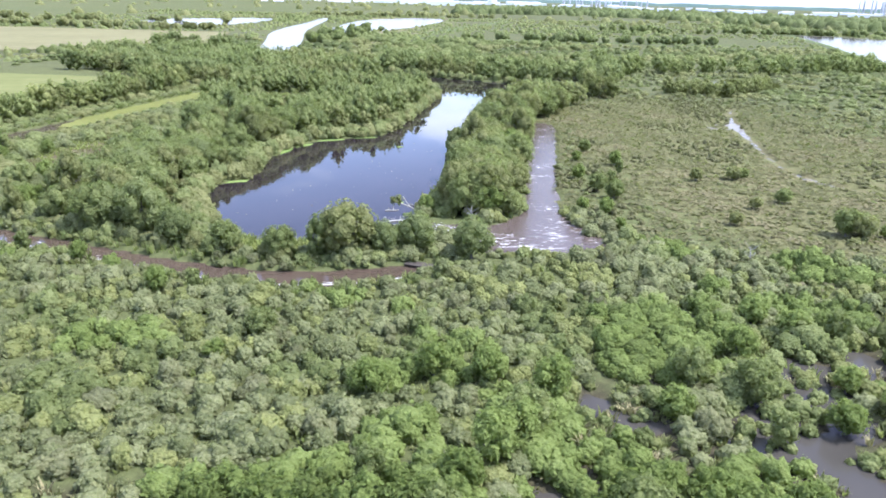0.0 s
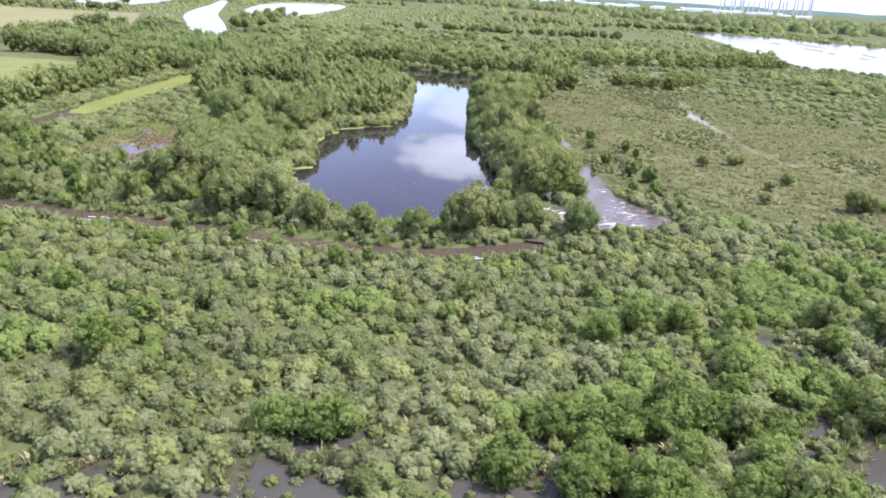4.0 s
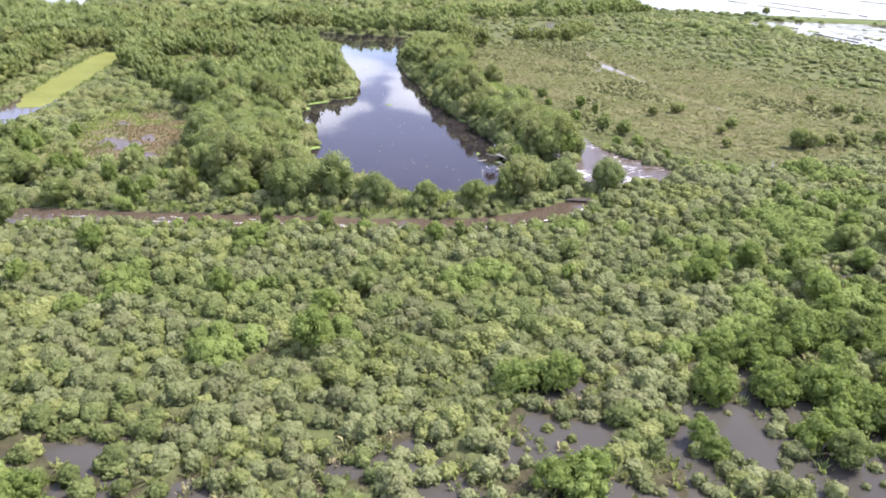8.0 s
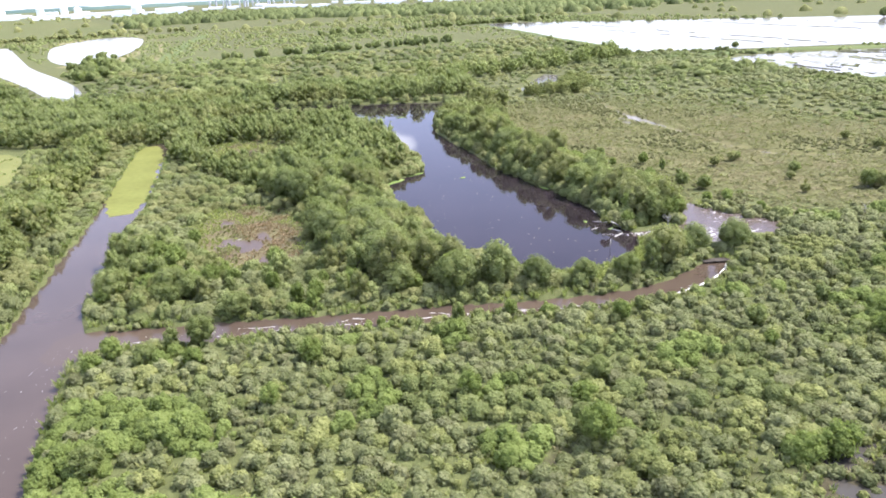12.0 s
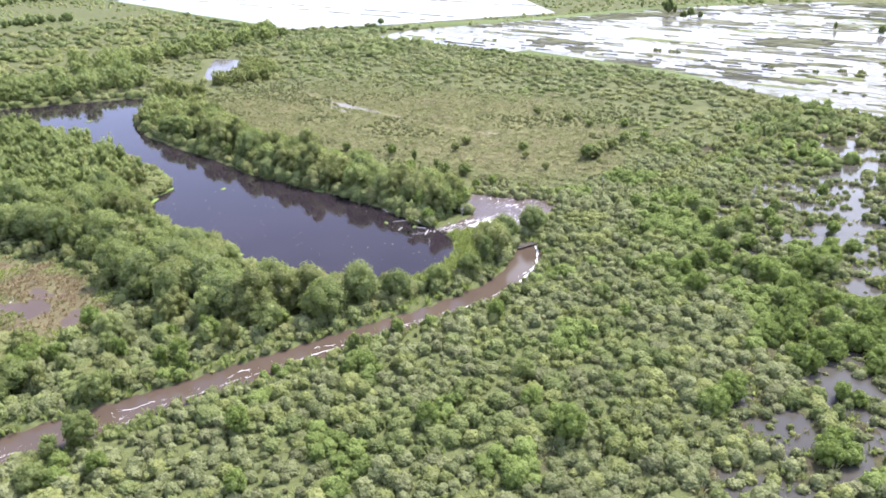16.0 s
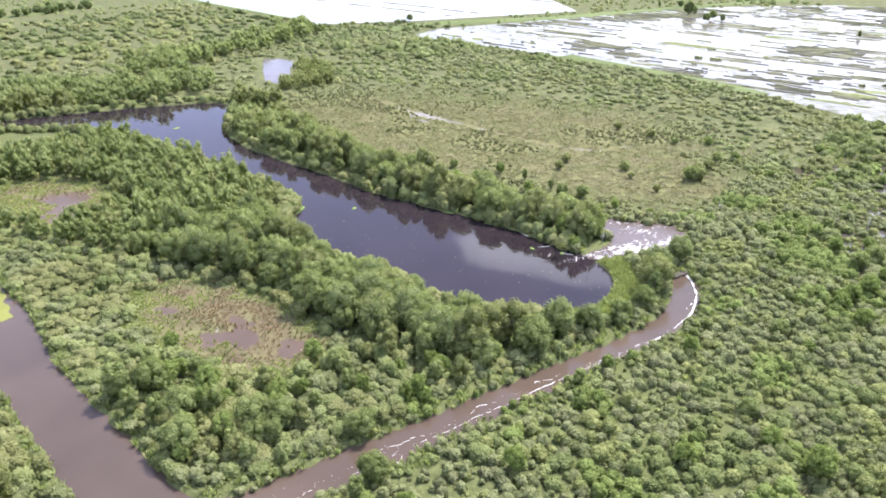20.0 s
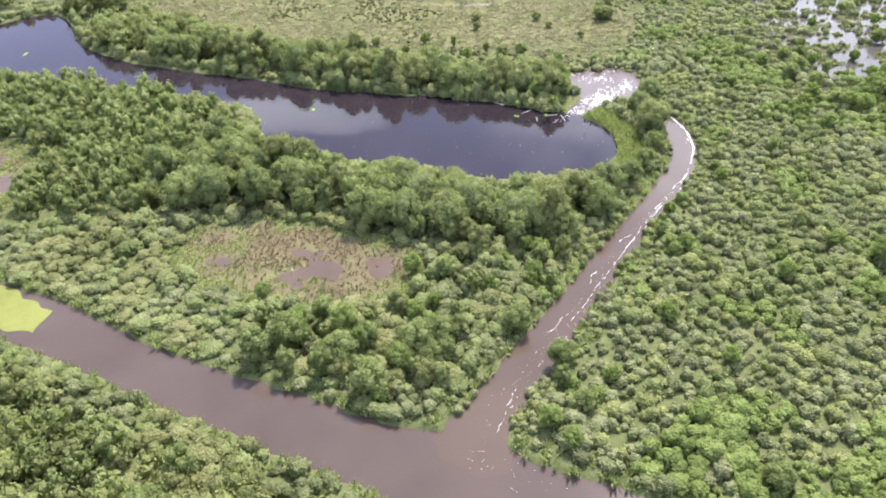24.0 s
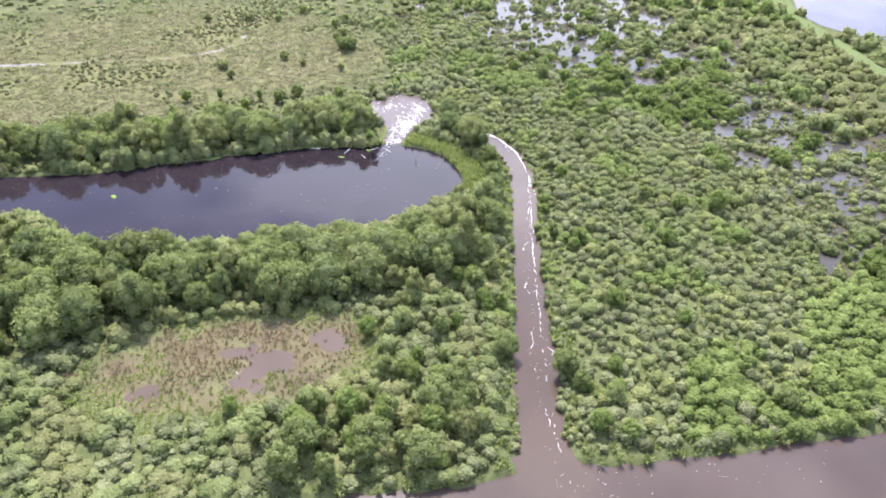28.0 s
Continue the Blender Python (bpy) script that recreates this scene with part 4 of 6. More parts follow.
# ---- shrubs ----
def dome(seed, radius, height, tufts, tuft_r, leaves, leaf, sides=7):
    """A rounded shrub: a leafy body set all over with small peaked tufts of leaves."""
    rng = np.random.default_rng(seed)
    V, F = [], []
    for rr, zz in ((0.84, -0.12), (0.88, 0.34), (0.62, 0.70)):
        for k in range(sides):
            a = 2 * math.pi * (k + 0.5 * (zz > 0.3)) / sides
            j = rng.uniform(0.86, 1.1)
            V.append((radius * rr * j * math.cos(a), radius * rr * j * math.sin(a), height * zz * rng.uniform(0.9, 1.1)))
    V.append((0.0, 0.0, height * 0.84))
    for ring in (0, 1):
        for k in range(sides):
            a, b = ring * sides + k, ring * sides + (k + 1) % sides
            F += [(a, b, b + sides), (a, b + sides, a + sides)]
    F += [(2 * sides + k, 2 * sides + (k + 1) % sides, 3 * sides) for k in range(sides)]
    heads = []
    for i in range(tufts):
        q = min(max((i + 0.5) / tufts + rng.uniform(-0.05, 0.05), 0.0), 1.0)
        a, c = 2.399963 * i + rng.uniform(-0.35, 0.35), math.sqrt(1 - 0.94 * q * q)
        p = np.array([radius * 0.88 * c * math.cos(a), radius * 0.88 * c * math.sin(a), height * (0.12 + 0.76 * q)]) * rng.uniform(0.9, 1.08)
        n = np.array([p[0] / radius, p[1] / radius, 0.25 + 0.9 * p[2] / height])
        n /= np.linalg.norm(n)
        u = np.cross(n, (0.3, 0.2, 0.93) if abs(n[2]) < 0.9 else (1.0, 0.1, 0.0))
        u /= np.linalg.norm(u)
        w, r, m = np.cross(n, u), tuft_r * rng.uniform(0.7, 1.35), len(V)
        turn = rng.uniform(0, 6.28)
        for k in range(5):
            t = turn + 2 * math.pi * k / 5
            V.append(tuple(p - n * r * rng.uniform(0.1, 0.45) + (u * math.cos(t) + w * math.sin(t)) * r * rng.uniform(0.75, 1.15)))
        V.append(tuple(p + n * r * rng.uniform(0.35, 0.75)))
        F += [(m + k, m + (k + 1) % 5, m + 5) for k in range(5)]
        heads.append((p, n, r))
    for i in range(leaves):
        p, n, r = heads[int(rng.integers(tufts))]
        d = n + rng.normal(size=3) * 0.55
        d /= np.linalg.norm(d)
        c = p + d * r * rng.uniform(0.5, 1.05)
        g = n + rng.normal(size=3) * 0.5
        g /= np.linalg.norm(g)
        u = np.cross(g, rng.normal(size=3))
        u /= np.linalg.norm(u) + 1e-9
        w, z, m = np.cross(g, u), leaf * rng.uniform(0.65, 1.35), len(V)
        V += [tuple(c - u * z), tuple(c - w * z * 0.5 + g * z * 0.16), tuple(c + u * z - g * z * 0.25), tuple(c + w * z * 0.5 + g * z * 0.16)]
        F += [(m, m + 1, m + 2), (m, m + 2, m + 3)]
    return np.array(V), np.array(F)


BUSH = [dome(120 + i, r, h, t, tr, lv, lf, 5) for i, (r, h, t, tr, lv, lf) in enumerate(
    [(1.15, 1.6, 24, 0.29, 14, 0.14), (1.0, 1.7, 22, 0.28, 14, 0.14), (1.3, 1.5, 26, 0.30, 15, 0.14), (0.85, 1.4, 18, 0.27, 12, 0.14), (1.1, 1.3, 23, 0.27, 14, 0.14)])]
BUSH_MID = [dome(125 + i, r, h, 17, 0.32, 8, 0.17, 5) for i, (r, h) in enumerate([(1.15, 1.6), (1.0, 1.7), (1.3, 1.5), (0.9, 1.4)])]
BUSH_FAR = [dome(140 + i, r, h, 7, 0.47, 4, 0.26, 4) for i, (r, h) in enumerate([(1.2, 1.7), (1.35, 1.5), (0.95, 1.6), (1.1, 1.2)])]
BUSH_NEAR = [dome(130 + i, r, h, t, tr, lv, lf, 8) for i, (r, h, t, tr, lv, lf) in enumerate(
    [(1.15, 1.6, 42, 0.21, 190, 0.10), (1.0, 1.7, 38, 0.20, 170, 0.10), (1.3, 1.5, 48, 0.21, 210, 0.10), (0.9, 1.4, 32, 0.19, 150, 0.095)])]


def shrub_stand(name, x, y, rng, mat, label, size, shapes=BUSH, z=None, tall=(0.65, 1.35), grow=1.0, squat=1.0):
    return stand(name, x, y, rng, mat, label, size, shapes, z, tall, "shrubs", grow, squat)


x, y, rng = scatter(-100, 72, 10, 100, 1.24, 31, 0.85)
f = flood_level(x, y)
dry = land_height(x, y)
open_east = (x > 15) & (y > 24) & (np.hypot((x - 26) / 10, (y - 48) / 9) > 1)
keep = off_water(x, y, -0.2) & (y > -38 - x) & (rng.uniform(0, 1, len(x)) < np.where(dry < -0.04, np.where(open_east, 0.05, 0.13) + 0.6 * (field_noise(x, y, 2.6, 2, 19) > np.where(x < 2, 0.24, np.where(open_east, 0.55, 0.06))), np.where(dry < 0.08, np.where(x > 15, 0.5, 0.8), 0.98)))
keep &= (wooded(x, y) > 0.5) & (signed(MEADOW, x, y) > 2 + 5 * field_noise(x, y, 12, 2, 2)) & ~((y > 78) & (x > -36) & (x < 6))
keep &= ~((np.abs(x + 0.5) < 2.2) & (np.abs(y - 77) < 2.2)) & (signed(CANAL, x, y) > 0.9)
x, y, f = x[keep], y[keep], f[keep]
t = thicket(x, y) + 0.35 * field_noise(x, y, 6, 2, 12)
green = field_noise(x, y, 7.0, 4, 15) + 0.25 * field_noise(x, y, 30, 2, 16)
kind = np.where(t > 0.22, 2, np.where(green > 0.45, 1, 0))
mixed_in = field_noise(x, y, 3.2, 2, 18) + rng.normal(0, 0.45, len(x))
kind = np.where((kind == 0) & (mixed_in > 0.75), 4, np.where((kind < 2) & (mixed_in < -0.62), 5, kind))
kind = np.where((np.hypot((x - 14) / 5, (y - 74) / 4) < 1) | ((to_line(TRACK, x, y) < 2.2) & (x > 36)), 3, kind)
# the shrubs nearest the flight are things of their own
single = (kind == 0) & (np.abs(x + 35) < 17) & (np.abs(y - 52) < 9)
single |= (kind == 0) & (np.abs(x + 50) < 26) & (np.abs(y - 62) < 16) & (rng.uniform(0, 1, len(x)) < 0.22)
single &= np.cumsum(single) <= 290
lush = (kind == 2) & (rng.uniform(0, 1, len(x)) < 0.5)
lush &= np.cumsum(lush) <= 160
STEM_MESH = [mesh_from("stem", *tube([(0, 0, -0.4), (0.25 * math.cos(a), 0.25 * math.sin(a), 0.4), (0.55 * math.cos(a), 0.55 * math.sin(a), 1.0)], [0.05, 0.04, 0.02], 4), BARK) for a in (0.4, 2.5, 4.6)]
BUSH_MESH = [mesh_from("foliage", v, fc, PALE_LEAF, np.full(len(v), 0.5)) for v, fc in BUSH_NEAR]
for me in BUSH_MESH:
    me.polygons.foreach_set("use_smooth", np.ones(len(me.polygons), bool))
for i in np.where(single)[0]:
    top = new("shrub")
    s = rng.uniform(0.44, 0.95)
    top.matrix_world = Matrix.LocRotScale((x[i], y[i], max(float(land_height(x[i:i + 1], y[i:i + 1])[0]), -0.1)), Euler((0, 0, rng.uniform(0, 6.28))), (s, s, s * rng.uniform(0.6, 0.95)))
    for stem in STEM_MESH:
        child("stem", stem, top)
    child("foliage", BUSH_MESH[int(rng.integers(4))], top)
    tagged(top, "pale grey-green rounded marsh shrub among others", "shrub", "shrubs of the marsh")
LUSH_MESH = [mesh_from("foliage", *crown(150 + i, 1.25, 2.0, -0.05, 9, 0.52, 230, 0.125, 0.1, 0.80), BRIGHT_LEAF) for i in range(3)]
for i in np.where(lush)[0]:
    top = new("leafy_bush")
    s = rng.uniform(0.9, 1.5)
    top.matrix_world = Matrix.LocRotScale((x[i], y[i], max(float(land_height(x[i:i + 1], y[i:i + 1])[0]), -0.1)), Euler((0, 0, rng.uniform(0, 6.28))), (s, s, s * rng.uniform(0.75, 1.1)))
    for stem in STEM_MESH:
        child("stem", stem, top)
    child("foliage", LUSH_MESH[int(rng.integers(3))], top)
    tagged(top, "bright green leafy bush in a thicket", "bush", "bushes of the thickets")
for k, mat, word, size in ((0, PALE_LEAF, "pale grey-green", (0.40, 1.08)), (1, GREEN_LEAF, "mid-green", (0.45, 1.2)), (2, BRIGHT_LEAF, "bright green", (0.6, 1.35)), (3, YELLOW_LEAF, "yellow-green low", (0.5, 0.8)), (4, DULL_LEAF, "dull olive-grey", (0.4, 1.05)), (5, YELLOW_LEAF, "yellow-green", (0.42, 1.1))):
    close = (x < 14) & (y < 74) & (x > -92)
    for shapes, where in ((BUSH, close), (BUSH_MID, ~close)):
        pick = (kind == k) & ~single & ~lush & where
        shrub_stand("shrub_thicket", x[pick], y[pick], rng, mat, word + " dense rounded shrubs of the marsh", size, shapes, grow=np.clip(0.55 + 0.08 * signed(CREEK, x[pick], y[pick]), 0.55, 1.0) * np.where(land_height(x[pick], y[pick]) < 0, 0.72, 1.0) * np.clip(0.90 + 0.30 * field_noise(x[pick], y[pick], 6.0, 3, 20), 0.62, 1.25), squat=1.0 - 0.12 * np.clip(1.6 * f[pick], 0, 1))

# shrubs on the neck between canal, mud flat and pond, and west of the canal
x, y, rng = scatter(-140, 8, 60, 232, 1.62, 37, 0.6)
keep = off_water(x, y, -0.3) & (signed(MUD_FLAT, x, y) > 0.4 + 1.6 * field_noise(x, y, 5, 2, 3)) & (signed(MUD_FLAT_N, x, y) > 0) & (signed(LIME_PLOT, x, y) > 0)
inside = ((x < -36) | (y > 95) | ((y > 77) & (x < -2))) & ((signed(CREEK, x, y) > 0) & ((y > 78.5 - 0.42 * (x + 25)) | (x < -98)))
keep &= inside & ((wooded(x, y) > 0.3) | (rng.uniform(0, 1, len(x)) < np.where(x < -60, 0.8, 0.35)))
keep &= (x < 6) & (signed(CANAL, x, y) > 1.0) & (signed(CREEK, x, y) > 0.6) & (rng.uniform(0, 1, len(x)) < np.where(y > 170, 0.6, 0.95)) & ~((signed(POND, x, y) < 4.0) & (x > -26) & (y < 94))
x, y = x[keep], y[keep]
green = field_noise(x, y, 6.0, 3, 25) + 0.32
kind = np.where(green > 0.45, 2, np.where(green > 0.05, 1, 0))
for k, mat, word, size in ((0, PALE_LEAF, "pale grey-green", (0.55, 1.15)), (1, GREEN_LEAF, "mid-green", (0.6, 1.4)), (2, OLIVE_LEAF, "olive-green", (0.6, 1.4))):
    pick = kind == k
    by_canal = np.where((x[pick] > -84) & (y[pick] > 118), np.clip(0.5 + 0.03 * signed(CANAL, x[pick], y[pick]), 0.5, 1.0), 1.0)
    shrub_stand("shrub_thicket", x[pick], y[pick], rng, mat, word + " dense shrubs between canal and pond", size, BUSH_MID, squat=by_canal)

# low growth under the trees between creek and pond
x, y, rng = scatter(-42, 3, 73, 90, 1.25, 38)
keep = (signed(CREEK, x, y) > 0.35) & (signed(POND, x, y) > 0.9) & (y > 76 - 0.3 * (x + 10)) & (signed(NORTH_CHANNEL, x, y) > 0.8) & (rng.uniform(0, 1, len(x)) < 0.9)
keep &= (np.hypot(x + 1.0, y - 76.9) > 2.6) & ~((signed(POND, x, y) < 4.2) & (x > -25))
x, y = x[keep], y[keep]
kind = rng.integers(0, 3, len(x))
for k, mat, word in ((0, PALE_LEAF, "pale grey-green"), (1, GREEN_LEAF, "mid-green"), (2, OLIVE_LEAF, "olive-green")):
    shrub_stand("bank_shrubs", x[kind == k], y[kind == k], rng, mat, word + " low shrubs between creek and pond", (0.6, 1.25), BUSH_MID, None, (0.6, 1.3))

# leafy shrubs that hang over the water's edge
x, y, rng = scatter(-45, 60, 78, 292, 1.5, 39)
d = signed(POND, x, y)
d = np.where(d > 0.3, np.minimum(d, 50), 99)
keep = (d < 2.8) & (rng.uniform(0, 1, len(x)) < np.where((x > 0.12 * (y - 95) - 2) & (y > 96), 0.42, 0.85)) & (signed(NORTH_CHANNEL, x, y) > 0.6) & (signed(CREEK, x, y) > 0.5) & ~((x > -27) & (x < 2) & (y < 93))
x, y = x[keep], y[keep]
kind = rng.integers(0, 3, len(x))
for k, mat, word in ((0, DARK_LEAF, "dark green"), (1, GREEN_LEAF, "mid-green"), (2, OLIVE_LEAF, "olive-green")):
    for east, size, tall in ((False, (0.8, 1.6), (0.7, 1.3)), (True, (0.8, 1.7), (0.9, 1.7))):
        pick = (kind == k) & ((x > 0.12 * (y - 95) - 2) & (y > 96) == east)
        shrub_stand("bank_shrubs", x[pick], y[pick], rng, mat, word + (" tall bushes standing along the pond's edge" if east else " leafy shrubs overhanging the pond's edge"), size, BUSH, None, tall)

# scrub over and round the meadow
x, y, rng = scatter(6, 150, 66, 330, 2.35, 41, 0.85)
m = signed(MEADOW, x, y) + 9 * field_noise(x, y, 16, 3, 2)
clump = field_noise(x, y, 10, 3, 34)
prob = np.clip(0.20 + 0.015 * m, 0.05, 0.7) * np.where(clump > 0.05, 1.3, 0.5)
keep = off_water(x, y, 0.5) & (wooded(x, y) > 0) & (rng.uniform(0, 1, len(x)) < prob) & (to_line(STREAM, x, y) > 2.0) & (signed(LAGOON, x, y) > 2.5) & ~((x < 72) & (y < 98) & (signed(MEADOW, x, y) > 4))
keep &= (signed(FIELD_B, x, y) > 2) & (land_height(x, y) > 0.0)
x, y, m = x[keep], y[keep], m[keep]
green = field_noise(x, y, 14.0, 3, 35)
kind = np.where(green > 0.3, 1, np.where(green < -0.25, 2, 0))
for k, mat, word in ((0, PALE_LEAF, "pale grey-green"), (1, GREEN_LEAF, "mid-green"), (2, OLIVE_LEAF, "olive-green")):
    pick = kind == k
    shrub_stand("scrub", x[pick], y[pick], rng, mat, word + " low scrub thinning out over the meadow", (0.5, 1.5), BUSH_FAR, None, (0.4, 0.8), grow=np.clip(0.55 + 0.022 * m[pick], 0.4, 1.0))
x, y, rng = scatter(150, 214, 60, 330, 2.7, 43, 0.85)
keep = (signed(FIELD_B, x, y) > 2.0) & (signed(FIELD_A, x, y) > 3) & (rng.uniform(0, 1, len(x)) < 0.85)
x, y = x[keep], y[keep]
green = field_noise(x, y, 16.0, 3, 36)
for k, (pick, mat, word) in enumerate(((green > 0.2, GREEN_LEAF, "mid-green"), (green <= 0.2, PALE_LEAF, "pale grey-green"))):
    shrub_stand("scrub", x[pick], y[pick], rng, mat, word + " scrub along the flooded field", (0.6, 1.7), BUSH_FAR, None, (0.4, 0.8))

# far scrub and tree belts out to the horizon
for (x0, x1, y0, y1, gap, seed, shapes, low) in ((-150, 250, 235, 470, 6.4, 47, BUSH_FAR, 2.4), (-330, 520, -60, 1000, 8.6, 48, MOUND, 0.8)):
    x, y, rng = scatter(x0, x1, y0, y1, gap, seed, 0.9)
    g = field_noise(x, y, 60, 4, 51)
    inner = (x > -150) & (x < 250) & (y > 235) & (y < 470)
    keep = (((x > 150) | (y > 330) | (x < -140)) | ((x > 100) & (y < 66))) & (g > (-0.9 if low > 1 else -0.45)) & (rng.uniform(0, 1, len(x)) < 0.85)
    if low < 1:
        keep &= ~inner
    for p in (FIELD_A, FIELD_B, FIELD_C, CANAL_FAR, POND_FAR, FLAT_FAR, TAN_PLOT, LIME_PLOT, GREEN_PLOT, CANAL, WOODS["north"]):
        keep &= signed(p, x, y) > 2.5
    x, y, g = x[keep], y[keep], g[keep]
    for lo, hi, mat, word, size in ((-9, 0.0, DARK_LEAF, "dark low", (0.5, 0.9)), (0.0, 0.35, OLIVE_LEAF, "olive-green low", (0.55, 1.0)), (0.35, 9, GREEN_LEAF, "mid-green taller", (0.75, 1.5))):
        pick = (g >= lo) & (g < hi)
        stand("far_scrub", x[pick], y[pick], rng, mat, word + " scrub beyond the marsh", (size[0] * low, size[1] * low), shapes, 0.3, (0.5, 0.85), "scrub")

# scrub and reeds of the wet land in the south-east
x, y, rng = scatter(70, 150, -48, 68, 2.4, 53, 0.85)
ok = (land_height(x, y) > 0.05) & (signed(FIELD_B, x, y) > 3) & (signed(FIELD_C, x, y) > 2) & (to_line(TRACK, x, y) > 0.9) & (to_line(SOUTH_LEVEE, x, y) > 2.4)
x, y = x[ok], y[ok]
g = field_noise(x, y, 14, 3, 61)
for lo, hi, mat, word in ((-9, -0.1, OLIVE_LEAF, "olive-green"), (-0.1, 0.35, GREEN_LEAF, "mid-green"), (0.35, 9, BRIGHT_LEAF, "bright green")):
    pick = (g >= lo) & (g < hi)
    shrub_stand("scrub", x[pick], y[pick], rng, mat, word + " scrub beside the flooded fields", (0.8, 1.6), BUSH_FAR)
x, y, rng = scatter(-30, 118, -100, 12, 3.0, 57)
ok = ((land_height(x, y) > 0.0) | (y < 2)) & (signed(FIELD_C, x, y) > 1.2 + 2 * field_noise(x, y, 7, 2, 58)) & (rng.uniform(0, 1, len(x)) < 0.85) & ((x < 70) | (y < -48)) & (x + y > -34) & (to_line(SOUTH_LEVEE, x, y) > 2.2)
x, y = x[ok], y[ok]
g = field_noise(x, y, 12, 3, 62) + 1.5 * (thicket(x, y) > 0)
for lo, hi, mat, word in ((-9, 0.1, OLIVE_LEAF, "olive-green"), (0.1, 0.6, GREEN_LEAF, "mid-green"), (0.6, 9, BRIGHT_LEAF, "bright green")):
    pick = (g >= lo) & (g < hi)
    shrub_stand("scrub", x[pick], y[pick], rng, mat, word + " scrub round the flooded corner", (1.0, 1.9), BUSH_FAR)
x, y, rng = scatter(-98, 20, -60, 60, 3.6, 58)
ok = (x + y < -36) & (to_line(SOUTH_LEVEE, x, y) > 2.2) & (rng.uniform(0, 1, len(x)) < 0.8) & (signed(CANAL, x, y) > 1.5)
shrub_stand("scrub", x[ok], y[ok], rng, PALE_LEAF, "pale grey-green scrub of the southern marsh", (1.2, 2.2), BUSH_FAR)
x, y, rng = scatter(-210, -100, -70, 130, 4.6, 60)
ok = (signed(CANAL, x, y) > 1.5) & (wooded(x, y) > 1) & (signed(LIME_PLOT, x, y) > 2) & (rng.uniform(0, 1, len(x)) < 0.8)
shrub_stand("scrub", x[ok], y[ok], rng, OLIVE_LEAF, "olive-green scrub west of the canal", (1.3, 2.4), BUSH_FAR)

# tussocks and herbs over the meadow
def tuft(seed, blades, high, wide):
    """A grass tussock of bent blades."""
    rng = np.random.default_rng(seed)
    V, F = [], []
    for k in range(blades):
        a, r = rng.uniform(0, 6.28), wide * rng.uniform(0.0, 0.55)
        b = np.array([r * math.cos(a), r * math.sin(a), -0.12])
        lean = np.array([math.cos(a), math.sin(a), 0.0]) * wide * rng.uniform(0.2, 0.9) + rng.normal(0, 0.1, 3) * wide
        side = np.array([-math.sin(a), math.cos(a), 0.0]) * rng.uniform(0.05, 0.11)
        t = b + lean + np.array([0, 0, high * rng.uniform(0.6, 1.2)])
        mid = b + lean * 0.35 + np.array([0, 0, high * 0.6])
        n = len(V)
        V += [b - side, b + side, mid + side * 0.8, mid - side * 0.8, t]
        F += [(n, n + 1, n + 2), (n, n + 2, n + 3), (n + 3, n + 2, n + 4)]
    return np.array(V), np.array(F)


TUFT = [tuft(180 + i, 11, 0.62, 0.5) for i in range(4)]


def herb(seed, leaves, wide, high):
    """A low, spreading clump of broad blades."""
    rng = np.random.default_rng(seed)
    V, F = [], []
    for k in range(leaves):
        a, r = rng.uniform(0, 6.28), wide * math.sqrt(rng.uniform(0.02, 1))
        p = np.array([r * math.cos(a), r * math.sin(a), high * (1 - 0.6 * (r / wide) ** 2) * rng.uniform(0.5, 1.1)])
        nrm = np.array([rng.normal(0, 0.28), rng.normal(0, 0.28), 1.0])
        u = np.cross(nrm, rng.normal(size=3))
        u /= np.linalg.norm(u) + 1e-9
        w = np.cross(nrm / np.linalg.norm(nrm), u)
        s = rng.uniform(0.2, 0.36)
        n = len(V)
        V += [p - u * s, p - w * s * 0.6, p + u * s - np.array([0, 0, 0.1]), p + w * s * 0.6]
        F += [(n, n + 1, n + 2), (n, n + 2, n + 3)]
    return np.array(V), np.array(F)


HERB = [herb(190 + i, 11, 0.8, 0.34) for i in range(5)]
HUMMOCK = [crown(160 + i, 0.75, 0.6, -0.15, 1, 0.5, 9, 0.28, 0.3, 0.9) for i in range(3)]
x, y, rng = scatter(18, 122, 66, 238, 1.34, 59, 0.7)
m = signed(MEADOW, x, y)
ok = (m < 16) & (rng.uniform(0, 1, len(x)) < np.clip(0.80 - 0.03 * m, 0.25, 0.9)) & (to_line(STREAM, x, y) > 1.3) & off_water(x, y, 0.4) & (wooded(x, y) > 0)
x, y = x[ok], y[ok]
g = field_noise(x, y, 9, 3, 71) + 0.7 * field_noise(x, y, 40, 2, 72) + rng.normal(0, 0.15, len(x))
for lo, hi, mat, word, size, shapes in ((-9, -0.55, DRY_MEADOW_LEAF, "dry olive-brown", (0.8, 1.4), HERB), (-0.55, 0.4, MEADOW_LEAF, "olive-green", (0.7, 1.4), HERB), (0.4, 9, MEADOW_LEAF, "dull green", (0.6, 1.2), HUMMOCK)):
    pick = (g >= lo) & (g < hi)
    stand("tussocks", x[pick], y[pick], rng, mat, word + " grass tussocks of the meadow", size, shapes, None, (0.5, 1.2), "grass")

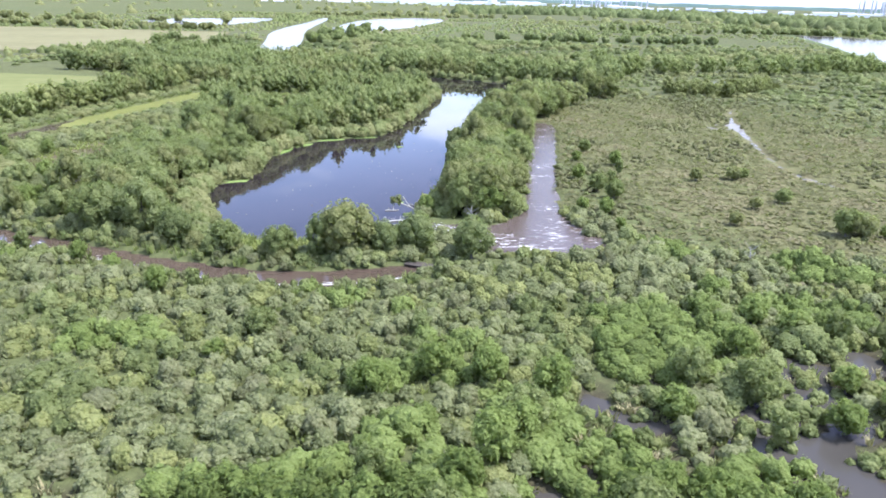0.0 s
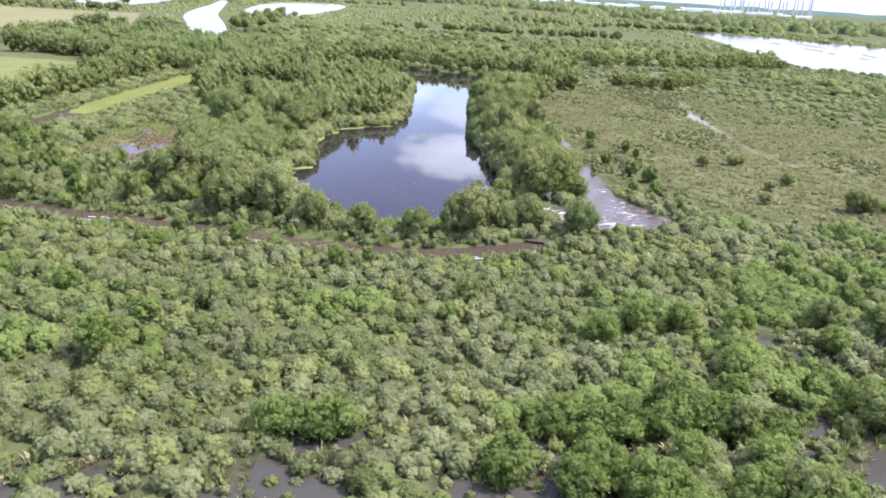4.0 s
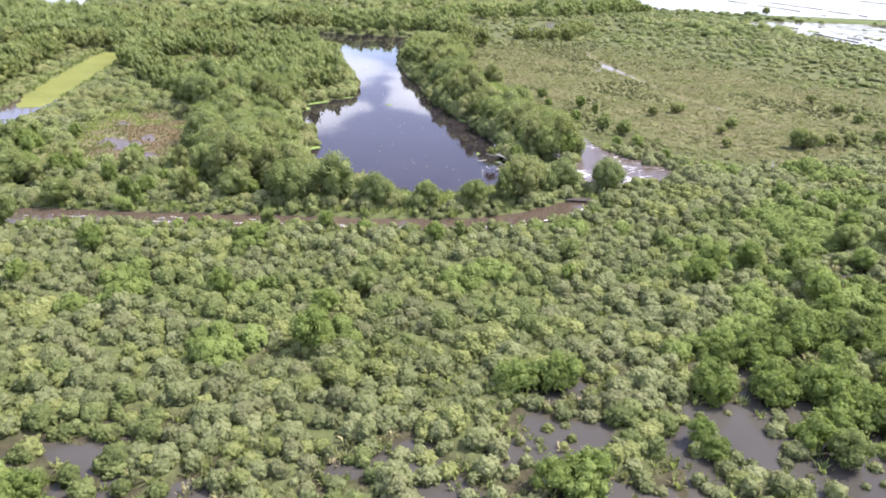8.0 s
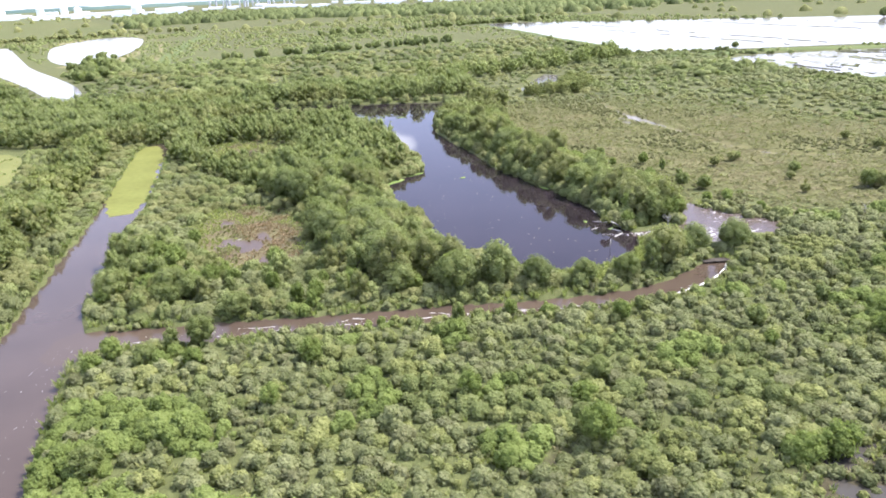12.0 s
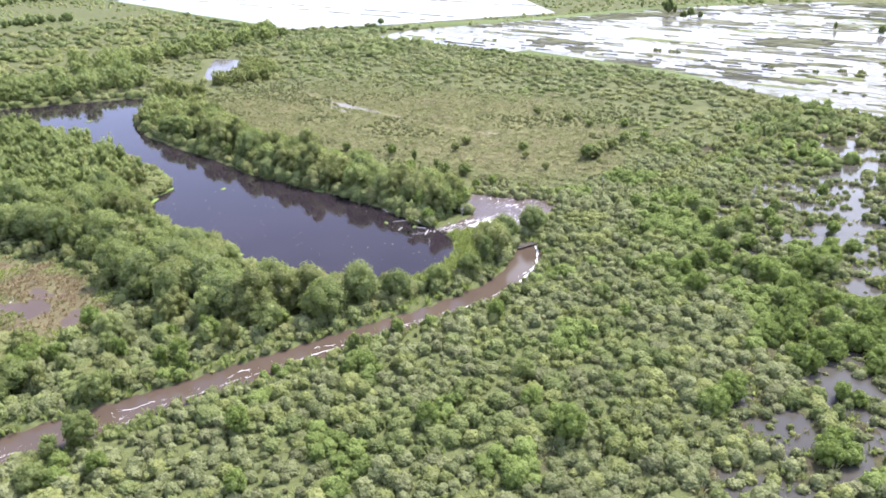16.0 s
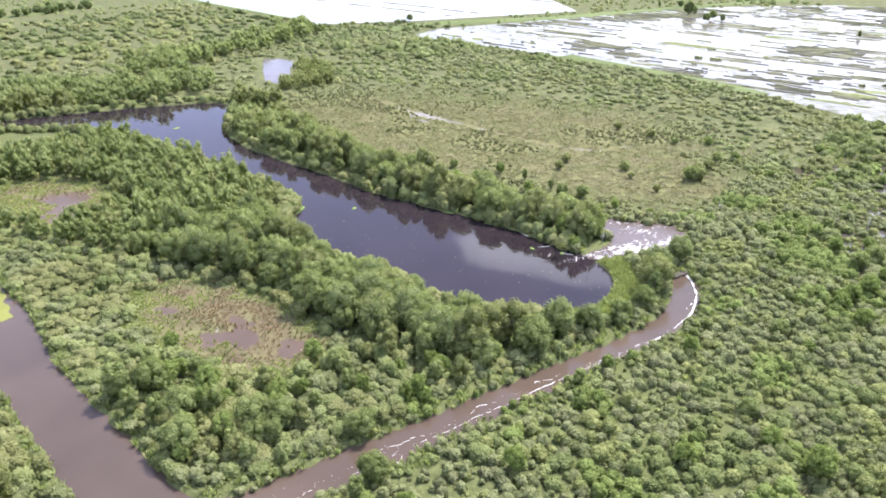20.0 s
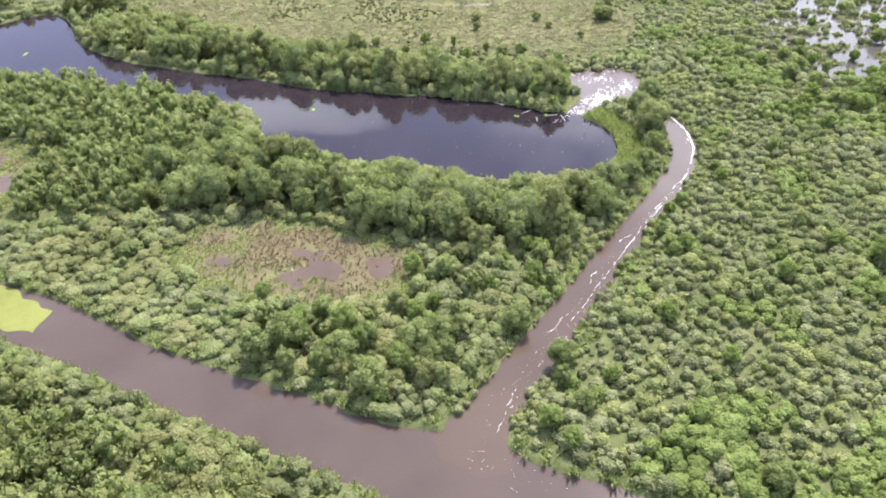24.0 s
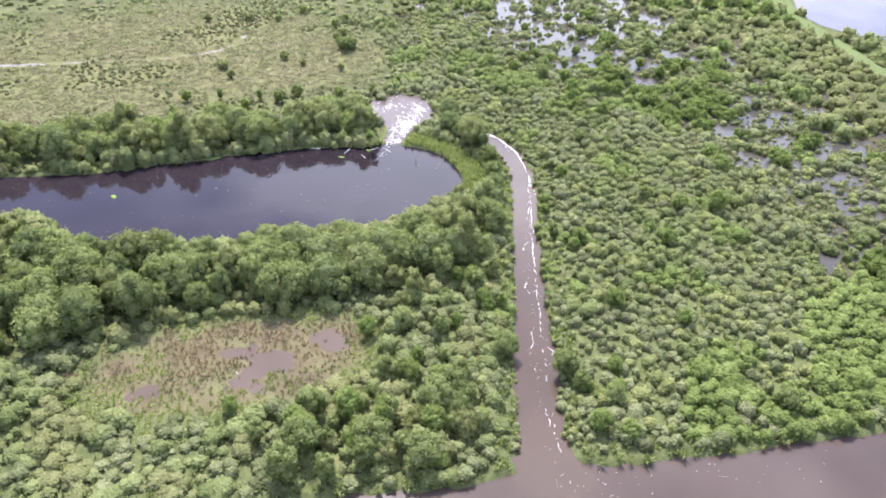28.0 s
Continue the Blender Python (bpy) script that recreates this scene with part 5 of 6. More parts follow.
# rushes standing in and round the flood pools
x, y, rng = scatter(-62, 100, -6, 70, 1.4, 67)
h, f = land_height(x, y), flood_level(x, y)
ok = (f > 0.12) & (h > -0.30) & (h < 0.28) & (y > -38 - x) & (rng.uniform(0, 1, len(x)) < np.where(h < -0.05, np.where(x > 15, 0.10, 0.22), 0.75)) & off_water(x, y, 0.2)
x, y = x[ok], y[ok]
g = field_noise(x, y, 6, 3, 73)
for lo, hi, mat, word in ((-9, 0.0, OLIVE_LEAF, "olive-green"), (0.0, 0.3, STRAW_LEAF, "straw-coloured"), (0.3, 9, GREEN_LEAF, "mid-green")):
    pick = (g >= lo) & (g < hi)
    stand("rushes", x[pick], y[pick], rng, mat, word + " rushes standing in the flood pools", (0.7, 1.5), TUFT, None, (0.7, 1.2), "rushes")

# dry grass and rushes on the mud flats
x, y, rng = scatter(-72, -26, 104, 218, 0.54, 63, 0.7)
dm = np.minimum(signed(MUD_FLAT, x, y), signed(MUD_FLAT_N, x, y))
h = land_height(x, y)
ok = (dm < 2.5) & (rng.uniform(0, 1, len(x)) < np.where(h > 0.04, 0.95, np.where(h > -0.06, 0.40, 0.05)) * (0.55 + 0.5 * (field_noise(x, y, 4.0, 2, 77) > -0.1)))
x, y = x[ok], y[ok]
g = 0.9 * field_noise(x, y, 5, 3, 75) - 1.6 * np.exp(-((x + 52.0) ** 2 / 16 + (y - 128.0) ** 2 / 36)) - 0.6 * np.exp(-((x + 56) ** 2 / 20 + (y - 121) ** 2 / 50)) + 0.36 + rng.normal(0, 0.12, len(x))
for lo, hi, mat, word in ((-9, -0.22, RUST_LEAF, "rusty dry"), (-0.22, 0.05, DRY_MEADOW_LEAF, "straw-coloured"), (0.05, 0.32, OLIVE_LEAF, "olive-green"), (0.32, 9, LIME_LEAF, "yellow-green")):
    pick = (g >= lo) & (g < hi)
    stand("dry_grass", x[pick], y[pick], rng, mat, word + " grass tufts on the mud flat", (0.35, 0.8), TUFT, None, (0.6, 1.3), "grass")

# grass between the shrubs of the neck and along the banks
x, y, rng = scatter(-104, 8, 62, 232, 1.3, 69)
d = np.minimum.reduce([signed(p, x, y) for p in (CREEK, CANAL, POND)])
ok = (d > 0.1) & (d < 2.4) & (signed(NORTH_CHANNEL, x, y) > 0.5)
stand("bank_grass", x[ok], y[ok], rng, GREEN_LEAF, "mid-green tall grass along the banks", (0.8, 1.6), TUFT, None, (0.8, 1.4), "grass")

# undergrowth between the shrubs
x, y, rng = scatter(-104, 90, 8, 232, 3.3, 70)
ok = off_water(x, y, 0.2) & (y > -38 - x) & (signed(MEADOW, x, y) > 4) & (signed(MUD_FLAT, x, y) > 0) & (land_height(x, y) > 0.0) & ((y < 100) | (x < 0))
x, y = x[ok], y[ok]
g = field_noise(x, y, 8, 3, 76)
stand("undergrowth", x[g > 0], y[g > 0], rng, GREEN_LEAF, "mid-green grass and herbs between shrubs", (1.1, 1.9), TUFT, None, (0.6, 1.0), "grass")
stand("undergrowth", x[g <= 0], y[g <= 0], rng, OLIVE_LEAF, "olive-green grass and herbs between shrubs", (1.1, 1.9), TUFT, None, (0.6, 1.0), "grass")

x, y, rng = scatter(-76, 18, 12, 72, 1.9, 74, 0.7)
ok = off_water(x, y, 0.2) & (y > -38 - x) & (land_height(x, y) > -0.04)
x, y = x[ok], y[ok]
g = field_noise(x, y, 6, 3, 79)
stand("undergrowth", x[g > 0], y[g > 0], rng, OLIVE_LEAF, "olive-green sedge tufts under the marsh shrubs", (0.6, 1.1), TUFT, None, (0.5, 0.9), "grass")
stand("undergrowth", x[g <= 0], y[g <= 0], rng, DULL_LEAF, "dull grey-green sedge tufts under the marsh shrubs", (0.6, 1.1), TUFT, None, (0.5, 0.9), "grass")

# yellow-green grass on the low dam at the pond's corner
x, y, rng = scatter(-36, 2, 78, 94, 0.6, 65)
ok = (signed(POND, x, y) > 0.0) & (signed(POND, x, y) < 4.6) & (signed(CREEK, x, y) > 1.2) & (signed(NORTH_CHANNEL, x, y) > 0.6)
stand("reed_grass", x[ok], y[ok], rng, LIME_LEAF, "yellow-green reedy grass along the pond's dam", (0.8, 1.4), TUFT, None, (0.8, 1.3), "grass")

# single bushes standing out of the meadow: x, y, kind, size
for bx, by, k, s in [(49.4, 105.2, 2, 0.44), (38.2, 93.7, 4, 0.30), (50.2, 89.6, 2, 0.6), (51.8, 88.3, 4, 0.52), (52.6, 90.4, 2, 0.5), (55, 89.2, 6, 0.34), (58.6, 90.2, 4, 0.42), (61, 88.4, 4, 0.44), (47.8, 119.6, 4, 0.40), (49.6, 120.3, 2, 0.36), (41.5, 118.6, 4, 0.34), (44.1, 101.7, 4, 0.3), (82.7, 109.8, 4, 0.4), (79.6, 102.2, 2, 0.36), (69.2, 88.5, 2, 0.5), (73, 85, 6, 0.5), (84, 94.5, 6, 0.5), (86, 120.5, 4, 0.4)]:
    tree(k, bx, by, s, random.uniform(0, 6.28), "standing in the meadow")


x, y, rng = scatter(72, 112, 224, 264, 3.0, 44)
dl = signed(LAGOON, x, y)
ok = (dl > 1.6) & (dl < 15) & (x - y > -166)
stand("woodland", x[ok], y[ok], rng, OLIVE_LEAF, "olive-green trees beside the lagoon", (0.45, 0.8))
# leafy bushes along the channel's meadow bank: x, y, size
for i, (bx, by, s) in enumerate([(31, 129, 0.5), (24, 110, 0.5), (22.5, 97.5, 0.45), (30, 122, 0.42), (19.8, 99.5, 0.4), (25.6, 106, 0.5), (22.6, 117.5, 0.5), (27, 114, 0.45), (25, 132, 0.4), (28, 140, 0.4), (22.5, 90, 0.35)]):
    tree((6, 2, 6, 3)[i % 4], bx, by, s, i * 1.1, "on the channel's meadow bank")
# larger leafy bushes standing out of the low scrub: x, y, size
WEST_BUSHES = [
    (-44.6, 48.9, 0.75), (-50.2, 61.8, 0.55), (-71, 89.0, 0.62), (-61.5, 77, 0.6), (-80.7, 89.4, 0.6), (-74.3, 88.6, 0.6), (-82.9, 86.9, 0.55), (-67.9, 70.1, 0.5),
    (-84.6, 67.3, 0.55), (-84.9, 57.7, 0.6), (-45, 73.9, 0.5), (-42.9, 77.5, 0.5), (-72.9, 83.3, 0.5), (-42.1, 54.3, 0.6), (-77.6, 86, 0.5), (-56, 110.5, 0.62),
    (-64.4, 129, 0.5), (-68.3, 119.3, 0.7)]
EAST_BUSHES = [
    (-26.0, 68.0, 0.5), (-4.9, 48.6, 0.7), (-37.4, 57.9, 0.45), (-17, 54.2, 0.4), (1.1, 20.9, 0.6), (-22.8, 68.6, 0.45), (-36.5, 76.0, 0.42), (3.5, 51, 0.6),
    (-14.3, 58.5, 0.45), (-0.4, 52, 0.6), (4.9, 43.1, 0.65), (-4.2, 38.4, 0.6), (-5.3, 31.7, 0.6), (-7.8, 25.7, 0.55), (10.8, 35.1, 0.65), (9.4, 26.3, 0.6), (30, 60, 0.6),
    (33, 58.5, 0.7), (27.5, 62.5, 0.6), (20, 36, 0.6)]
for i, (bx, by, s) in enumerate(WEST_BUSHES + EAST_BUSHES):
    tree((6, 6, 2, 6, 6, 3)[i % 6], bx, by, s, i * 0.9, "in the marsh scrub")


# bright green trees on the low ridges among the flood pools: x, y, size
for i, (bx, by, s) in enumerate([(7.9, 49, 0.7), (5.5, 45, 0.6), (3, 41, 0.7), (1, 38, 0.6), (-0.2, 34.5, 0.7), (-0.8, 30.5, 0.6), (-0.6, 26.5, 0.65), (-1.0, 22.5, 0.6), (57, -5, 0.8), (54, -10, 0.7), (51, -15, 0.9), (47, -20, 1.0), (44, -23, 0.8), (39, -25.5, 0.9), (34, -26.5, 0.7),
                                 (50, 42, 0.5), (41, 30, 0.6), (53, 28, 0.6), (36, 25, 0.55), (44, 20, 0.6), (30, 37, 0.5), (62, 33, 0.55), (22, 33, 0.6), (17, 27, 0.6), (24, 21, 0.6), (10, 22, 0.6), (-14, 22.5, 0.5), (-22, 28, 0.45), (24, 56, 0.6), (34, 47, 0.6), (16, 47, 0.6), (22.5, 49.5, 0.62), (27, 45.5, 0.6), (30, 51, 0.5), (22, 44, 0.6), (31.5, 47.5, 0.5), (18.5, 51.5, 0.55)]):
    tree((6, 2, 6, 6, 3)[i % 5], bx, by, s, i * 1.7, "among the flood pools")


# ---- floating plants, foam, timber ----
def floating_mat(cx, cy, rx, ry, turn, seed, mat=MAT_GREEN):
    bm = bmesh.new()
    ring = []
    for i in range(26):
        a = 2 * math.pi * i / 26
        k = 1 + 0.35 * noise.noise((math.cos(a) * 1.7 + seed, math.sin(a) * 1.7, seed * 0.7))
        px, py = rx * k * math.cos(a), ry * k * math.sin(a)
        ring.append((cx + px * math.cos(turn) - py * math.sin(turn), cy + px * math.sin(turn) + py * math.cos(turn)))
    top = [bm.verts.new((px, py, 0.05 + 0.03 * noise.noise((px, py, 3.0)))) for px, py in ring]
    low = [bm.verts.new((px, py, -0.06)) for px, py in ring]
    mid = bm.verts.new((cx, cy, 0.12))
    n = len(ring)
    for i in range(n):
        j = (i + 1) % n
        bm.faces.new((top[i], top[j], mid))
        bm.faces.new((low[i], low[j], top[j], top[i]))
    return tagged(part("floating_mat", bm, mat, soft=True), "bright green mat of floating water plants", "water plants", "floating mats on the pond")


for k, (mx, my, rx, ry, a) in enumerate([(-30.2, 113.6, 3.0, 1.1, 0.35), (-26.8, 136.5, 3.2, 1.0, 1.2), (-20.5, 148.5, 3.6, 0.9, 0.35), (-13.5, 152, 2.4, 0.7, 0.3), (-24, 142.5, 2.4, 0.7, 0.9), (-6.1, 143.3, 0.8, 0.4, 0.3),
                                         (3, 126, 1.6, 0.6, 1.5), (-24.5, 87.2, 2.2, 0.8, -0.7), (-32, 104, 1.6, 0.8, 1.5), (20.5, 206, 3.5, 1.4, 0.7), (14, 191, 2.4, 0.9, 1.1), (-3.5, 97.5, 0.7, 0.35, 0.4), (-4.5, 103, 0.6, 0.3, 1.0), (17, 226, 1.2, 0.5, 0.2)]):
    floating_mat(mx, my, rx, ry, a, k * 3.1)

PEBBLE = [(ICO1[0] * np.random.default_rng(i).uniform(0.6, 1.25, (len(ICO1[0]), 1)) * (1.5, 0.6, 0.18), ICO1[1]) for i in range(4)]


def flecks(name, x, y, z, size, mat, label, category, seed, turn=None):
    rng = np.random.default_rng(seed)
    n = len(x)
    me = merged(name, PEBBLE, rng.integers(0, 4, n), x, y, np.full(n, z) if np.isscalar(z) else z, size * rng.uniform(0.5, 1.5, n), rng.uniform(0.8, 1.4, n), rng.uniform(0, 6.28, n) if turn is None else turn + rng.normal(0, 0.35, n), rng.uniform(0, 1, n), mat)
    return tagged(new(name, me), label, category, kind="stuff")


rng = np.random.default_rng(77)
left = smooth(CREEK_L, 2, False)
right = smooth(CREEK_R[::-1], 2, False)
s_l, s_r = (np.concatenate([[0], np.cumsum(np.hypot(*np.diff(p, axis=0).T))]) for p in (left, right))


def along(t, w):
    """A point of the creek: t from its head to the canal, w from the north to the south bank."""
    a = np.stack([np.interp(t * s_l[-1], s_l, left[:, i]) for i in (0, 1)], -1)
    b = np.stack([np.interp(t * s_r[-1], s_r, right[:, i]) for i in (0, 1)], -1)
    return a + (b - a) * np.asarray(w)[:, None]


def foam_line(name, start, end, side, wobble, width, gaps, label, seed):
    """A thin, winding, broken thread of foam that drifts down the creek."""
    t = np.linspace(start, end, int(1500 * (end - start)) + 2)
    run = t * s_l[-1]
    bend = 0.90 - 0.14 * smoothstep(0.10, 0.45, t) - 0.08 * smoothstep(0.8, 1.0, t) + side
    w = np.clip(bend + wobble * (1 + 1.6 * t) * (field_noise(run, run * 0, 7.0, 3, seed) + 0.35 * field_noise(run, run * 0, 1.6, 3, seed + 1)), 0.04, 0.97)
    half = width * (1.10 - 0.80 * smoothstep(0.12, 0.6, t)) * np.clip(field_noise(run, run * 0, 3.2, 4, seed + 2) + 0.8 * field_noise(run, run * 0, 0.55, 2, seed + 3) - gaps - 0.35 * t + 0.62, 0, 1.8)
    p = along(t, w)
    d = np.gradient(p, axis=0)
    d /= np.linalg.norm(d, axis=1, keepdims=True) + 1e-9
    n = np.stack([-d[:, 1], d[:, 0]], 1)
    rng = np.random.default_rng(seed)
    lean = rng.uniform(0.5, 1.5, len(t))
    V, F = [], []
    for i in range(len(t)):
        for k, z in ((-lean[i], 0.010), (0.0, 0.045), (2 - lean[i], 0.010)):
            q = p[i] + n[i] * k * half[i]
            V.append((q[0], q[1], z))
    for i in range(len(t) - 1):
        if half[i] > 0.015 and half[i + 1] > 0.015:
            F += [(3 * i + k, 3 * i + 3 + k, 3 * i + 4 + k, 3 * i + 1 + k) for k in (0, 1)]
    return tagged(new(name, mesh_from(name, np.array(V), np.array(F), FOAM)), label, "foam", kind="stuff")


for k, (t0, t1, side, wobble, width, gaps) in enumerate([(0.0, 0.9, 0.0, 0.048, 0.085, 0.08), (0.0, 0.55, -0.03, 0.05, 0.06, 0.40), (0.12, 0.8, -0.10, 0.10, 0.06, 0.35),
                                                         (0.3, 0.95, 0.10, 0.11, 0.07, 0.25), (0.45, 1.0, -0.22, 0.12, 0.07, 0.2), (0.0, 0.16, -0.10, 0.10, 0.10, 0.25)]):
    foam_line("creek_foam", t0, t1, side, wobble, width, gaps, "white broken foam thread drifting down the creek" if k == 0 else "thin foam streak on the creek", 5 + 4 * k)
t = rng.uniform(0, 1, 260)
p = along(t, np.clip(0.88 - 0.26 * smoothstep(0.10, 0.45, t) + rng.normal(0, 0.05 + 0.10 * t, 260), 0.05, 0.95))
flecks("creek_foam", p[:, 0], p[:, 1], 0.008, 0.034, FOAM, "small foam flecks on the creek", "foam", 7)
q = rng.uniform(0, 1, 60)
flecks("canal_foam", -85 - 9 * q + rng.normal(0, 1.2, 60), 97 - 34 * q ** 1.5 + rng.normal(0, 2.5, 60), 0.0, 0.05, FOAM, "foam flecks drifting on the canal", "foam", 8)
# the chute: white water from the channel's pool down into the pond
def chute():
    line = smooth([(20, 83.2), (14, 84.0), (9, 85.6), (4.5, 88.2), (1.2, 90.4), (-2.9, 92.8)], 3, False)
    run = np.concatenate([[0], np.cumsum(np.hypot(*np.diff(line, axis=0).T))])
    n, m = 70, 26
    V, W = [], []
    for i in range(n):
        f = i / (n - 1)
        c = np.array([np.interp(f * run[-1], run, line[:, k]) for k in (0, 1)])
        d = np.array([np.interp(min(f + 0.02, 1) * run[-1], run, line[:, k]) for k in (0, 1)]) - np.array([np.interp(max(f - 0.02, 0) * run[-1], run, line[:, k]) for k in (0, 1)])
        d /= np.linalg.norm(d)
        half = 3.4 - 1.4 * float(smoothstep(0.35, 0.85, np.array(f))) + 0.5 * float(smoothstep(0.85, 1.0, np.array(f)))
        level = 0.335 - 0.34 * float(smoothstep(0.72, 0.97, np.array(f)))
        for k in range(m):
            w = 2 * k / (m - 1) - 1
            x, y = c[0] - d[1] * w * half, c[1] + d[0] * w * half
            edge = 1 - abs(w) ** 4
            rough = 0.10 * noise.noise((x * 1.3, y * 1.3, 0.5)) + 0.05 * noise.noise((x * 3.1, y * 3.1, 4.5))
            V.append((x, y, level + edge * (0.03 + rough * (0.4 + f)) - 0.06 * (1 - edge)))
            W.append(edge * (0.5 + 0.5 * w * (1 - f)) * 1.35 * float(smoothstep(0.12, 0.5, np.array(f))) * (1 - 0.75 * float(smoothstep(0.93, 1.0, np.array(f)))))
    idx = np.arange(n * m).reshape(n, m)
    quads = np.stack([idx[:-1, :-1], idx[1:, :-1], idx[1:, 1:], idx[:-1, 1:]], -1).reshape(-1, 4)
    me = mesh_from("chute_water", np.array(V), quads, RAPID_WATER)
    me.attributes.new("white", "FLOAT", "POINT").data.foreach_set("value", np.array(W, np.float32))
    me.polygons.foreach_set("use_smooth", [True] * len(me.polygons))
    return tagged(new("chute_water", me), "white churning water pouring into the pond", "white water", kind="structure")


chute()
t = rng.uniform(0, 1, 200)
px, py = 4.5 - 7.0 * t + rng.normal(0, 0.5, 200), 88.5 + 4.6 * t + rng.normal(0, 0.9, 200)
flecks("chute_foam", px, py, 0.33 - 0.33 * smoothstep(0.25, 0.9, t), 0.16, FOAM, "white splashes of the chute", "white water", 9)
q = rng.uniform(0, 1, 40)
flecks("pond_foam", -3.0 - 3.5 * q, 93.6 + 2.2 * q + rng.normal(0, 0.4, 40), 0.012, 0.07, FOAM, "white foam trail spreading on the pond", "foam", 10)
q = rng.uniform(0, 1, 220)
flecks("pond_debris", -28 + 34 * rng.uniform(0, 1, 220), 86 + 130 * q, 0.01, 0.10, STRAW_LEAF, "pale floating leaves on the pond", "debris", 11)

# green water plants closing the canal's northern reach
weed = [q for q in smooth([(-69.8, 156), (-62, 190), (-54.8, 227), (-61.8, 229), (-70.2, 193), (-77.4, 156.5)], 1)]
weed = ragged(np.array(weed), 0.8, 1.1, 13)
tagged(sheet_mesh("duckweed", weed, 0.03, DUCKWEED), "yellow-green duckweed covering the canal", "duckweed", kind="stuff")


def beam(bm, a, b, w, h, bevel=0.02):
    """A squared timber from a to b."""
    a, b = Vector(a), Vector(b)
    d = b - a
    made = bmesh.ops.create_cube(bm, size=1.0)["verts"]
    q = d.to_track_quat("X", "Z").to_matrix().to_4x4()
    m = Matrix.Translation((a + b) / 2) @ q @ Matrix.Diagonal((d.length, w, h, 1))
    bmesh.ops.transform(bm, matrix=m, verts=made)
    edges = list({e for v in made for e in v.link_edges})
    bmesh.ops.bevel(bm, geom=edges, offset=bevel, segments=1, affect="EDGES")


def footbridge():
    top = new("footbridge")
    top.location = (-1.0, 76.9, 0)
    ax = Vector((3.1, -1.35, 0)).normalized()
    ay = Vector((-ax.y, ax.x, 0))
    for s in (-0.45, 0.45):
        bm = bmesh.new()
        beam(bm, ax * -2.3 + ay * s + Vector((0, 0, 0.18)), ax * 2.3 + ay * s + Vector((0, 0, 0.18)), 0.16, 0.16)
        part("beam", bm, PLANK, top)
    for i in range(22):
        bm = bmesh.new()
        c = ax * (-2.2 + 0.21 * i)
        z = 0.285 + 0.012 * math.sin(i * 2.3)
        beam(bm, c - ay * 0.65 + Vector((0, 0, z)), c + ay * (0.65 + 0.05 * math.sin(i * 1.7)) + Vector((0, 0, z)), 0.185, 0.05, 0.01)
        part("plank", bm, PLANK, top)
    for s in (-1.7, 1.7):
        for w in (-0.45, 0.45):
            bm = bmesh.new()
            beam(bm, ax * s + ay * w + Vector((0, 0, -0.9)), ax * s + ay * w + Vector((0, 0, 0.12)), 0.2, 0.2)
            part("pile", bm, PLANK, top)
    return tagged(top, "weathered grey plank footbridge over the creek", "bridge")


footbridge()


def log(x, y, length, radius, turn, tilt=0.0, z=0.03):
    v, f = tube([(-length / 2, 0, 0), (-length * 0.2, 0.04, 0.03), (length * 0.2, -0.05, 0.0), (length / 2, 0.02, 0.04)], [radius * 1.1, radius, radius * 0.9, radius * 0.55], 8)
    tv, tf = tube([(length * 0.1, 0, radius * 0.5), (length * 0.16, 0.25, 0.3), (length * 0.2, 0.45, 0.42)], [radius * 0.4, radius * 0.3, radius * 0.1], 5)
    ob = new("log", mesh_from("log", *joined([(v, f), (tv, tf)]), DEADWOOD))
    ob.matrix_world = Matrix.Translation((x, y, z)) @ Euler((0, tilt, turn)).to_matrix().to_4x4()
    return tagged(ob, "bleached fallen log lying in the water", "log", "logs in the pond")


for q in ((-4.6, 94.2, 2.6, 0.12, 0.4), (-3.4, 96.5, 2.2, 0.10, 1.9), (-5.6, 99, 1.8, 0.08, 0.2), (-2.6, 101.5, 2.4, 0.10, 2.4), (0.5, 107, 2.0, 0.09, 1.2), (12, 86.5, 2.2, 0.12, 0.8), (-57, 128, 2.0, 0.08, 0.5), (-58, 118, 1.6, 0.07, 2.2)):
    log(*q)


def leaning_willow():
    top = new("leaning_tree")
    top.location = (-1.8, 97.2, 0.1)
    v, f = tube([(0.4, 0, -0.3), (-1.2, -0.1, 0.9), (-2.6, -0.3, 1.5), (-3.6, -0.4, 2.0)], [0.14, 0.11, 0.08, 0.04], 7)
    bv, bf = tube([(-1.4, -0.1, 1.0), (-2.0, 0.5, 1.7), (-2.3, 0.9, 2.2)], [0.07, 0.05, 0.02], 5)
    child("trunk", mesh_from("trunk", *joined([(v, f), (bv, bf)]), DEADWOOD), top)
    cv, cf = crown(301, 1.15, 1.2, 1.3, 6, 0.45, 130, 0.18, 0.1, 0.6)
    child("foliage", mesh_from("foliage", cv + np.array((-3.1, -0.2, 0.0)), cf, OLIVE_LEAF), top)
    return tagged(top, "small willow leaning out over the pond", "tree")


leaning_willow()


